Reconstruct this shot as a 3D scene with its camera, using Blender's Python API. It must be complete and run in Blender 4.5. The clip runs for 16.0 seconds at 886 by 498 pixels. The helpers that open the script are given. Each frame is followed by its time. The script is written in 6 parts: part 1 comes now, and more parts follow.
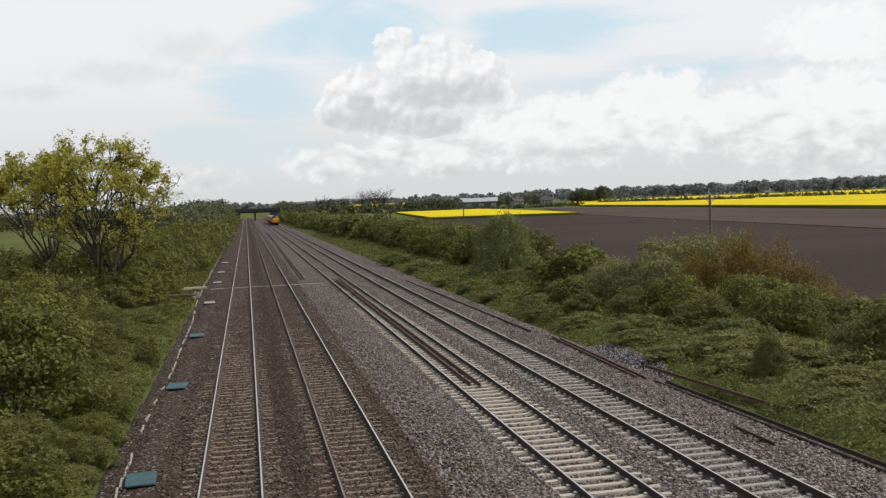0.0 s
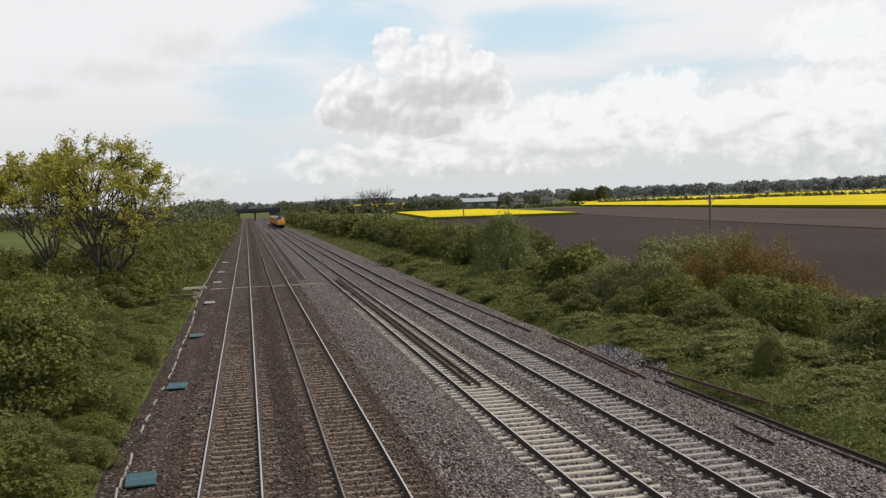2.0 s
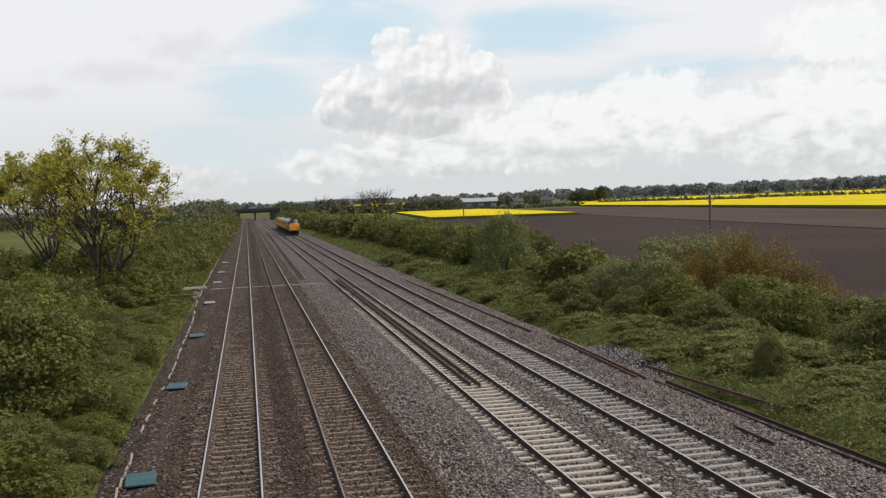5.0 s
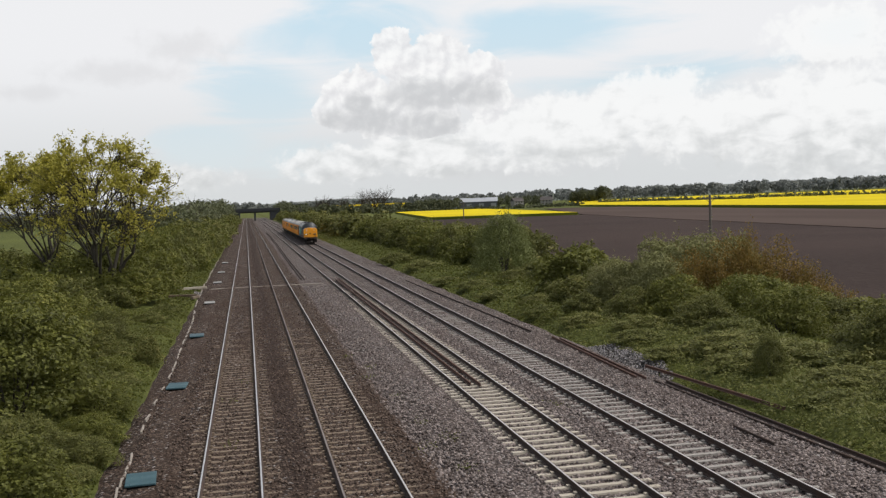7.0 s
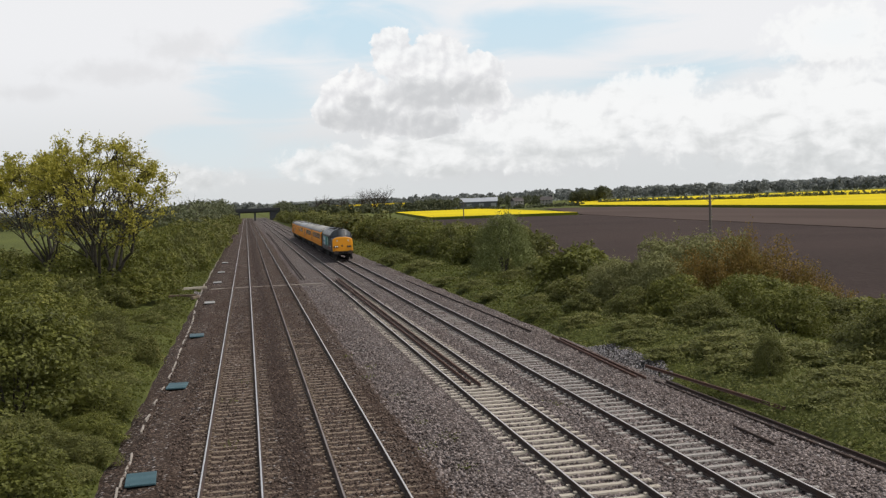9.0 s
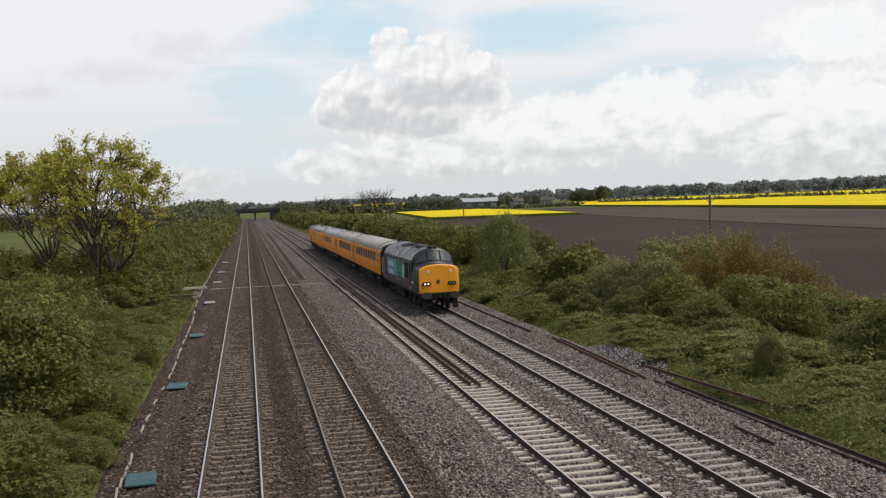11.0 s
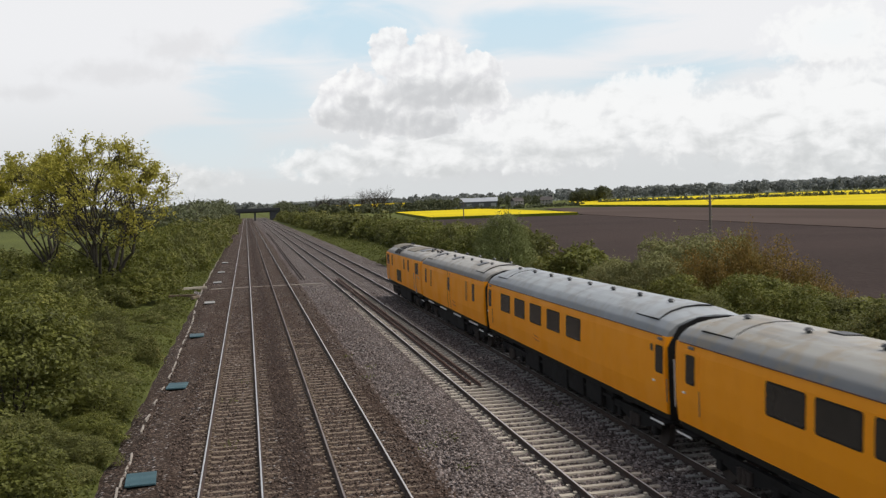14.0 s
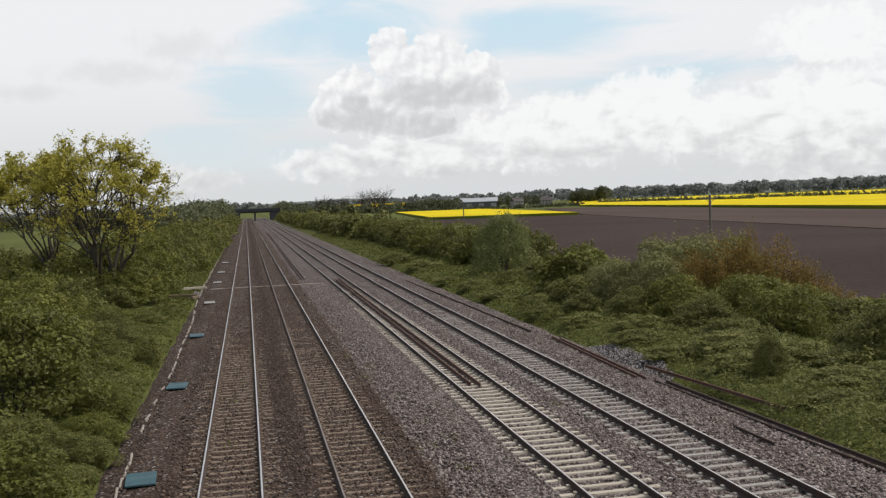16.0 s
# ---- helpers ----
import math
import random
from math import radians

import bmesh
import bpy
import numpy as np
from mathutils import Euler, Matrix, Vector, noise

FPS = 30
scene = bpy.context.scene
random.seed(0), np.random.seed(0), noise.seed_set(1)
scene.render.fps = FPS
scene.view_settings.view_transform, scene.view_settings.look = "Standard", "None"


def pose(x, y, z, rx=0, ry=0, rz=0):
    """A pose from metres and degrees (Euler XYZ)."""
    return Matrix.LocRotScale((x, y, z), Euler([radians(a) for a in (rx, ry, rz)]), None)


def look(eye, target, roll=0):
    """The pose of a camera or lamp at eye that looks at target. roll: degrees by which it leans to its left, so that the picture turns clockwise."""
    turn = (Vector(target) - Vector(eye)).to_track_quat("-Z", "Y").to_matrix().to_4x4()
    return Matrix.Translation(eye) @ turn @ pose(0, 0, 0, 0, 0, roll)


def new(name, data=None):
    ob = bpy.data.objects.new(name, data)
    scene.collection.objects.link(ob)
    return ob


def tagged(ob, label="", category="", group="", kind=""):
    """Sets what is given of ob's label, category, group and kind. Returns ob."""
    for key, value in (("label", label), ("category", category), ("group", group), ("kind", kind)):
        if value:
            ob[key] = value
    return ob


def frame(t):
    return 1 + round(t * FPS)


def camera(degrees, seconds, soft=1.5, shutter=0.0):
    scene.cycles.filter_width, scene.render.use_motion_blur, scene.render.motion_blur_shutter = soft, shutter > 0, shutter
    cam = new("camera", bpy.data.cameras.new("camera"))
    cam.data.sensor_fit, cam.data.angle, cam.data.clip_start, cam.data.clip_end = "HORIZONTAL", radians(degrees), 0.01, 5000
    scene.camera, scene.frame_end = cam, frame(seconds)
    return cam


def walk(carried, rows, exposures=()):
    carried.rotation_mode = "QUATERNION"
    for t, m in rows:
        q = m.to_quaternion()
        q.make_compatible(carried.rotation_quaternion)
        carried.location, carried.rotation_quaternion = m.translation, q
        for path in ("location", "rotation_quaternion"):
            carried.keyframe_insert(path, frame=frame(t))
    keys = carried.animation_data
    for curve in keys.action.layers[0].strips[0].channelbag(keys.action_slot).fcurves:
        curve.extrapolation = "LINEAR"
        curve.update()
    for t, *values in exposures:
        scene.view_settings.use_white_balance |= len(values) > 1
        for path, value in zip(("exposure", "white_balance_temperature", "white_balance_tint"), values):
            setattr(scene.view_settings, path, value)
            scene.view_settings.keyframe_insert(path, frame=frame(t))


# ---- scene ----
# camera on the road bridge, standing still
EYE = (0.0, 0.0, 6.801)
cam = camera(46.852, 16.0, soft=1.35, shutter=0.12)
HEAD, DIP = radians(10.82), radians(-2.646)
AIM = (math.sin(HEAD) * math.cos(DIP) * 100, math.cos(HEAD) * math.cos(DIP) * 100, EYE[2] + math.sin(DIP) * 100)
CAM_POSE = look(EYE, AIM, -2.262)
walk(cam, [(0.0, CAM_POSE), (16.0, CAM_POSE)])

# ---- light: bright broken cloud, soft high sun ----
SUN_EL, SUN_AZ = radians(60), radians(104)   # azimuth clockwise from the line's direction
world = bpy.data.worlds.new("sky")
scene.world = world
world.use_nodes = True
wn = world.node_tree
bg = wn.nodes["Background"]
sky = wn.nodes.new("ShaderNodeTexSky")
sky.sky_type, sky.sun_disc = "NISHITA", False
sky.sun_elevation, sky.sun_rotation = SUN_EL, SUN_AZ
sky.air_density, sky.dust_density = 1.0, 3.0
soften = wn.nodes.new("ShaderNodeHueSaturation")
soften.inputs["Saturation"].default_value = 0.45
wn.links.new(sky.outputs[0], soften.inputs["Color"])
wn.links.new(soften.outputs[0], bg.inputs["Color"])
bg.inputs["Strength"].default_value = 0.148
sun = new("sun", bpy.data.lights.new("sun", "SUN"))
sun.data.energy, sun.data.angle, sun.data.color = 1.75, radians(16), (1.0, 0.95, 0.87)
SUN_DIR = Vector((math.sin(SUN_AZ) * math.cos(SUN_EL), math.cos(SUN_AZ) * math.cos(SUN_EL), math.sin(SUN_EL)))
sun.matrix_world = look(SUN_DIR * 50, (0, 0, 0))
scene.view_settings.exposure = 0.2


# ---- node helpers ----
class Net:
    """A small builder for node trees."""

    def __init__(self, name):
        self.mat = bpy.data.materials.new(name)
        self.mat.use_nodes = True
        self.t = self.mat.node_tree
        self.bsdf = self.t.nodes["Principled BSDF"]
        self.out = self.t.nodes["Material Output"]

    def add(self, kind, **inputs):
        n = self.t.nodes.new(kind)
        for k, v in inputs.items():
            self.put(n.inputs[k.replace("_", " ")], v)
        return n

    def put(self, socket, v):
        if isinstance(v, bpy.types.NodeSocket):
            self.t.links.new(v, socket)
        else:
            socket.default_value = v

    def math(self, op, a, b=0.0, c=0.0):
        n = self.t.nodes.new("ShaderNodeMath")
        n.operation = op
        for s, v in zip(n.inputs, (a, b, c)):
            self.put(s, v)
        return n.outputs[0]

    def step(self, v, lo, hi, to0=0.0, to1=1.0):
        n = self.t.nodes.new("ShaderNodeMapRange")
        n.interpolation_type = "SMOOTHSTEP"
        for s, x in zip(n.inputs, (v, lo, hi, to0, to1)):
            self.put(s, x)
        return n.outputs[0]

    def mix(self, f, a, b, mode="MIX"):
        n = self.t.nodes.new("ShaderNodeMix")
        n.data_type, n.blend_type = "RGBA", mode
        self.put(n.inputs[0], f)
        for s, v in ((n.inputs[6], a), (n.inputs[7], b)):
            self.put(s, (*v, 1.0) if isinstance(v, tuple) and len(v) == 3 else v)
        return n.outputs[2]

    def coords(self, which="Object"):
        return self.t.nodes.new("ShaderNodeTexCoord").outputs[which]

    def scaled(self, vec, s):
        n = self.t.nodes.new("ShaderNodeVectorMath")
        n.operation = "MULTIPLY"
        self.put(n.inputs[0], vec)
        n.inputs[1].default_value = s
        return n.outputs[0]

    def noise(self, vec, scale, detail=3.0, rough=0.55, distort=0.0):
        n = self.add("ShaderNodeTexNoise", Vector=vec, Scale=scale, Detail=detail, Roughness=rough, Distortion=distort)
        return n.outputs["Fac"]

    def cells(self, vec, scale, feature="F1", out="Distance"):
        n = self.t.nodes.new("ShaderNodeTexVoronoi")
        n.feature = feature
        self.put(n.inputs["Vector"], vec)
        n.inputs["Scale"].default_value = scale
        return n.outputs[out]

    def bump(self, height, strength, dist=0.02):
        n = self.add("ShaderNodeBump", Height=height, Strength=strength, Distance=dist)
        self.t.links.new(n.outputs[0], self.bsdf.inputs["Normal"])

    def surface(self, color=None, rough=None, metal=None):
        for k, v in (("Base Color", color), ("Roughness", rough), ("Metallic", metal)):
            if v is not None:
                self.put(self.bsdf.inputs[k], (*v, 1.0) if isinstance(v, tuple) and len(v) == 3 else v)
        if isinstance(rough, float) and rough >= 0.85:
            self.bsdf.inputs["Specular IOR Level"].default_value = 0.06
        return self.mat


def paint(name, base, dirt, rough=0.4, grime=0.35, scale=1.2, metal=0.0):
    """Weathered vehicle or metal paint: streaks, blotches and fine speckle."""
    n = Net(name)
    c = n.coords()
    big = n.noise(c, scale, 4)
    streak = n.noise(n.scaled(c, (3.0, 3.0, 0.5)), scale * 1.5, 4)
    fine = n.noise(c, 40, 2)
    f = n.step(n.math("ADD", n.math("MULTIPLY", big, 0.6), n.math("MULTIPLY", streak, 0.4)), 0.42, 0.75, 0.0, grime)
    col = n.mix(f, base, dirt)
    col = n.mix(n.math("MULTIPLY", fine, 0.15), col, dirt)
    n.bump(n.noise(c, 3, 3), 0.08, 0.01)
    return n.surface(col, n.step(big, 0.3, 0.7, rough, min(1.0, rough + 0.2)), metal)


def foliage_mat(name, dark, mid, light, patch=0.35):
    """Leaves: tone varies leaf by leaf and in drifts over the plant."""
    n = Net(name)
    dark, light = tuple(v * 1.2 for v in dark), tuple(v * 0.88 for v in light)
    c = n.coords()
    geo = n.t.nodes.new("ShaderNodeNewGeometry")
    info = n.t.nodes.new("ShaderNodeObjectInfo")
    drift = n.noise(c, patch, 3)
    spray = n.step(n.noise(c, patch * 5.5, 2), 0.3, 0.7)
    t = n.math("ADD", n.math("MULTIPLY", geo.outputs["Random Per Island"], 0.3), n.math("MULTIPLY", drift, 0.55))
    t = n.math("ADD", t, n.math("MULTIPLY", spray, 0.3))
    t = n.math("ADD", t, n.math("MULTIPLY", info.outputs["Random"], 0.2))
    col = n.mix(n.step(t, 0.3, 0.75), dark, mid)
    col = n.mix(n.step(t, 0.72, 1.15), col, light)
    n.surface(col, 0.6)
    n.bsdf.inputs["Specular IOR Level"].default_value = 0.25
    trans = n.add("ShaderNodeBsdfTranslucent", Color=col)
    mixer = n.t.nodes.new("ShaderNodeMixShader")
    mixer.inputs[0].default_value = 0.33
    n.t.links.new(n.bsdf.outputs[0], mixer.inputs[1])
    n.t.links.new(trans.outputs[0], mixer.inputs[2])
    n.t.links.new(mixer.outputs[0], n.out.inputs[0])
    return n.mat


def ballast_mat(name, a, b, stain, stain_amt, soil=None):
    """Crushed stone: stone-by-stone tone, dark joints, brown stains along the line."""
    n = Net(name)
    c = n.coords()
    tone = n.t.nodes.new("ShaderNodeTexVoronoi")
    n.put(tone.inputs["Vector"], c)
    tone.inputs["Scale"].default_value = 11.0
    sep = n.t.nodes.new("ShaderNodeSeparateColor")
    n.t.links.new(tone.outputs["Color"], sep.inputs[0])
    d = tone.outputs["Distance"]
    col = n.mix(sep.outputs[0], a, b)
    pale = n.step(sep.outputs[1], 0.86, 1.0)
    col = n.mix(n.math("MULTIPLY", pale, 0.8), col, (0.46, 0.43, 0.41))
    col = n.mix(n.step(d, 0.38, 0.68, 0.0, 0.9), col, (0.018, 0.015, 0.013))
    big = n.noise(n.scaled(c, (1.0, 0.16, 1.0)), 0.8, 4)
    col = n.mix(n.step(big, 0.42, 0.68, 0.0, stain_amt), col, stain)
    mid = n.noise(c, 2.6, 3)
    col = n.mix(n.step(mid, 0.35, 0.7, 0.0, 0.3), col, stain)
    if soil:
        # a strip where dark wet soil has come up between the stones
        sep2 = n.t.nodes.new("ShaderNodeSeparateXYZ")
        n.t.links.new(c, sep2.inputs[0])
        off = n.math("ABSOLUTE", n.math("SUBTRACT", n.math("ADD", sep2.outputs[0], n.math("MULTIPLY", n.math("SUBTRACT", big, 0.5), 0.9)), soil[0]))
        col = n.mix(n.math("MULTIPLY", n.step(off, soil[1], 0.0), n.step(mid, 0.2, 0.6, 0.4, 0.85)), col, (0.03, 0.02, 0.016))
    n.bump(n.math("SUBTRACT", 1.0, d), 0.9, 0.05)
    return n.surface(col, 0.9)


# ---- materials ----
M_BALLAST = ballast_mat("ballast_stone", (0.03767, 0.02887, 0.02616), (0.2767, 0.2361, 0.2185), (0.06363, 0.04511, 0.03666), 0.5)
M_BALLAST_BROWN = ballast_mat("ballast_rusty", (0.02773, 0.01902, 0.01458), (0.1618, 0.1174, 0.09213), (0.04525, 0.02789, 0.01922), 0.65, (1.0, 0.75))
M_HEAP = ballast_mat("fresh_stone", (0.203, 0.188, 0.182), (0.365, 0.344, 0.339), (0.162, 0.142, 0.127), 0.3)


def stone_mat(name, lo, hi):
    n = Net(name)
    geo = n.t.nodes.new("ShaderNodeNewGeometry")
    col = n.mix(geo.outputs["Random Per Island"], lo, hi)
    n.bump(n.noise(n.coords(), 60, 2), 0.3, 0.005)
    return n.surface(col, 0.9)


M_STONE_GREY = stone_mat("grey_stone", (0.0891, 0.07114, 0.0639), (0.2932, 0.2461, 0.2249))
M_STONE_BROWN = stone_mat("brown_stone", (0.05454, 0.03941, 0.03114), (0.1302, 0.09681, 0.07826))


def rail_head():
    n = Net("polished_rail_head")
    c = n.coords()
    v = n.noise(n.scaled(c, (20, 0.3, 20)), 2.0, 3)
    return n.surface(n.mix(v, (0.60, 0.585, 0.56), (0.74, 0.72, 0.70)), n.step(v, 0.3, 0.7, 0.34, 0.5), 1.0)


M_HEAD = rail_head()
M_HEAD_WORN = paint("worn_rail_head", (0.60, 0.58, 0.55), (0.32, 0.28, 0.25), 0.42, 0.5, 0.9, 0.7)
M_HEAD_DULL = paint("dull_rail_head", (0.23, 0.19, 0.17), (0.12, 0.08, 0.06), 0.45, 0.5, 0.8, 0.6)
# Rust brown taken darker, so shade on the rail sides is in the colour.
M_RUST = paint("shaded_rail_rust", (0.045, 0.03, 0.0228), (0.078, 0.0396, 0.0216), 0.85, 0.6, 2.0)
M_RUST_RED = paint("red_rust", (0.0828, 0.0432, 0.0302), (0.137, 0.0612, 0.0324), 0.85, 0.6, 2.0)
M_SLEEPER = paint("concrete_sleeper_pale", (0.40, 0.355, 0.285), (0.235, 0.20, 0.155), 0.9, 0.55, 1.5)
M_SLEEPER_D = paint("concrete_sleeper_grey", (0.289, 0.268, 0.238), (0.128, 0.111, 0.0935), 0.9, 0.8, 1.5)
M_SLEEPER_OLD = paint("concrete_sleeper_brown", (0.1804, 0.1333, 0.0924), (0.066, 0.04558, 0.03192), 0.9, 0.95, 1.4)
M_CONCRETE = paint("trough_concrete", (0.30, 0.265, 0.225), (0.15, 0.125, 0.10), 0.9, 0.6, 1.5)
M_TEAL = paint("teal_lid", (0.02109, 0.06964, 0.08424), (0.04212, 0.07188, 0.07582), 0.5, 0.5, 2.0)
M_BLACK = paint("underframe_black", (0.01262, 0.01197, 0.01122), (0.03646, 0.02946, 0.02525), 0.8, 0.5, 2.0)
M_BLACK.node_tree.nodes["Principled BSDF"].inputs["Specular IOR Level"].default_value = 0.2
M_WHEEL = paint("wheel_steel", (0.05, 0.04, 0.035), (0.12, 0.085, 0.06), 0.6, 0.5, 3.0, 0.4)
M_YELLOW = paint("rail_yellow", (1.0, 0.352, 0.001), (0.80, 0.262, 0.005), 0.42, 0.4, 0.6)
M_YELLOW.node_tree.nodes["Principled BSDF"].inputs["Specular IOR Level"].default_value = 0.3
M_NOSE_YELLOW = paint("warning_yellow", (0.86, 0.335, 0.004), (0.66, 0.25, 0.012), 0.3, 0.25, 0.8)
M_NAVY = paint("dark_blue_paint", (0.01575, 0.0195, 0.0312), (0.03675, 0.03494, 0.03666), 0.3, 0.4, 0.8)
M_ROOF_DARK = paint("dark_roof", (0.0252, 0.02688, 0.02856), (0.0462, 0.04536, 0.04368), 0.3, 0.6, 0.9)


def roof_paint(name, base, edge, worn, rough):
    """Roof paint: paler along the crown, darker towards the eaves, long stains and rusty blotches."""
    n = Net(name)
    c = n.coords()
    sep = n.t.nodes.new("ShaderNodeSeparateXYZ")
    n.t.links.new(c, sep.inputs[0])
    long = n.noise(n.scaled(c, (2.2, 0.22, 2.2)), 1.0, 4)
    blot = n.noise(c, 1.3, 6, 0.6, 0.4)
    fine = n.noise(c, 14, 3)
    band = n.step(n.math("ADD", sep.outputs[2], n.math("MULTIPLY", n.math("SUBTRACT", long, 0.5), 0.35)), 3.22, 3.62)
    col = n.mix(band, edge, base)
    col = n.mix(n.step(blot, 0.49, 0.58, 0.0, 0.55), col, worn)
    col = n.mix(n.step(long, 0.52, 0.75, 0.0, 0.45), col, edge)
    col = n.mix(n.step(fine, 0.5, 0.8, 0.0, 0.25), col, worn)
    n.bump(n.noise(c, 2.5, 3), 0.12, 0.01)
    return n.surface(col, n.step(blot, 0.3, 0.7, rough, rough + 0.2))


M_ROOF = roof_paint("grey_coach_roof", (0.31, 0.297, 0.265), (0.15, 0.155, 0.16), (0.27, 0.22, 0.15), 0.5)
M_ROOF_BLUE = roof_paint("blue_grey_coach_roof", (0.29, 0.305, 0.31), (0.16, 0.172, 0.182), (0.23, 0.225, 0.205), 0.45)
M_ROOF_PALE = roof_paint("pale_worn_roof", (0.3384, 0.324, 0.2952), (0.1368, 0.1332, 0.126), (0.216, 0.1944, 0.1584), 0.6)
M_ROOF_PANEL = paint("brown_roof_panel", (0.18, 0.1575, 0.1188), (0.108, 0.091, 0.0693), 0.7, 0.6, 1.0)
M_GREEN = paint("green_stripe", (0.015, 0.27, 0.17), (0.02, 0.16, 0.12), 0.4, 0.3, 1.0)
M_TEALPANEL = paint("teal_panel", (0.10, 0.36, 0.42), (0.09, 0.25, 0.30), 0.4, 0.35, 1.0)
M_PALE_GREEN = paint("pale_green_disc", (0.33, 0.62, 0.52), (0.2, 0.42, 0.36), 0.4, 0.3, 1.0)
M_WHITE = paint("white_paint", (0.75, 0.74, 0.71), (0.45, 0.43, 0.4), 0.5, 0.4, 2.0)
M_RED = paint("red_paint", (0.30, 0.022, 0.026), (0.16, 0.02, 0.02), 0.45, 0.4, 2.0)
M_EMBLEM = paint("faded_red_emblem", (0.60, 0.17, 0.018), (0.42, 0.12, 0.02), 0.5, 0.5, 3.0)
M_FROST = paint("frosted_green_pane", (0.21, 0.25, 0.19), (0.16, 0.18, 0.14), 0.3, 0.3, 2.0)
M_GREYPANEL = paint("grey_panel", (0.28, 0.29, 0.28), (0.18, 0.17, 0.15), 0.6, 0.5, 2.0)
M_GRILLE = paint("grille_dark", (0.09, 0.06, 0.03), (0.04, 0.03, 0.02), 0.6, 0.5, 6.0)
M_WOOD = paint("pole_wood", (0.14, 0.12, 0.10), (0.07, 0.06, 0.05), 0.9, 0.7, 2.0)
M_BRICK = paint("sooty_brick", (0.040, 0.041, 0.044), (0.022, 0.023, 0.025), 0.9, 0.8, 0.8)
M_TINROOF = paint("pale_tin_roof", (0.33, 0.342, 0.36), (0.24, 0.246, 0.252), 0.5, 0.4, 0.1)
M_TINWALL = paint("dark_barn_wall", (0.10, 0.105, 0.11), (0.06, 0.06, 0.06), 0.7, 0.4, 0.1)
M_HOUSE = paint("house_render", (0.27, 0.26, 0.24), (0.17, 0.155, 0.14), 0.8, 0.4, 0.3)
M_TILE = paint("roof_tile", (0.07, 0.06, 0.056), (0.05, 0.045, 0.042), 0.8, 0.5, 0.3)
M_BARK = paint("bark", (0.0413, 0.0338, 0.024), (0.075, 0.066, 0.045), 0.95, 0.7, 3.0)


def glass(name, tint, rough=0.07):
    n = Net(name)
    c = n.coords()
    v = n.noise(c, 1.3, 3)
    n.bsdf.inputs["IOR"].default_value = 1.5
    return n.surface(n.mix(v, tint, tuple(x * 2.2 for x in tint)), rough)


M_GLASS = glass("dark_coach_glass", (0.024, 0.023, 0.02), 0.12)
M_SCREEN = glass("cab_glass", (0.02, 0.024, 0.025), 0.14)
M_SCREEN.node_tree.nodes["Principled BSDF"].inputs["Specular IOR Level"].default_value = 0.6


def lamp_glow():
    n = Net("lit_headlamp")
    n.surface((0.9, 0.87, 0.8), 0.2)
    n.put(n.bsdf.inputs["Emission Color"], (1.0, 0.93, 0.78, 1.0))
    n.bsdf.inputs["Emission Strength"].default_value = 1.3
    return n.mat


M_LAMP = lamp_glow()

L_HAW = foliage_mat("hawthorn_leaves", (0.07121, 0.07437, 0.01732), (0.1403, 0.1465, 0.02777), (0.3031, 0.2846, 0.06535))
L_DARK = foliage_mat("dark_shrub_leaves", (0.07491, 0.07712, 0.02207), (0.1416, 0.1448, 0.03714), (0.3079, 0.2792, 0.08747))
L_OAK = foliage_mat("young_oak_leaves", (0.2535, 0.2327, 0.0364), (0.3705, 0.3341, 0.0546), (0.481, 0.4264, 0.0845))
L_SILVER = foliage_mat("silvery_willow_leaves", (0.1353, 0.1354, 0.04704), (0.212, 0.2097, 0.08064), (0.3022, 0.2927, 0.1277))
L_ORANGE = foliage_mat("bronze_new_leaves", (0.1258, 0.1058, 0.02926), (0.2372, 0.1519, 0.03762), (0.3098, 0.2058, 0.05747))
L_ROUND = foliage_mat("willow_leaves", (0.1128, 0.1298, 0.04151), (0.1604, 0.1796, 0.05681), (0.2256, 0.2375, 0.08194), 0.2)
L_BRAMBLE = foliage_mat("bramble_leaves", (0.08899, 0.0977, 0.02636), (0.1642, 0.1673, 0.04607), (0.318, 0.3003, 0.1035), 0.6)
L_GRASS = foliage_mat("grass_blades", (0.06476, 0.07429, 0.01473), (0.1111, 0.1191, 0.02448), (0.1821, 0.1741, 0.0474), 0.5)
L_WOOD = foliage_mat("dark_wood_leaves", (0.066, 0.074, 0.036), (0.100, 0.108, 0.052), (0.145, 0.148, 0.072), 0.05)
# Distance haze is put into these leaf tones: paler, greyer, low in contrast.
L_FAR_HAZE = foliage_mat("hazed_wood_leaves", (0.16, 0.175, 0.165), (0.19, 0.2, 0.18), (0.22, 0.23, 0.2), 0.02)


def ground_mat():
    n = Net("rough_grass_ground")
    c = n.coords()
    a = n.noise(c, 0.5, 5)
    b = n.noise(c, 6.0, 4)
    far = n.noise(c, 0.004, 3)
    col = n.mix(n.step(a, 0.3, 0.7), (0.06, 0.068, 0.018), (0.105, 0.118, 0.03))
    col = n.mix(n.step(b, 0.35, 0.75, 0.0, 0.6), col, (0.045, 0.05, 0.02))
    col = n.mix(n.step(far, 0.4, 0.6, 0.0, 0.35), col, (0.15, 0.16, 0.04))
    n.bump(b, 0.7, 0.1)
    return n.surface(col, 0.95)


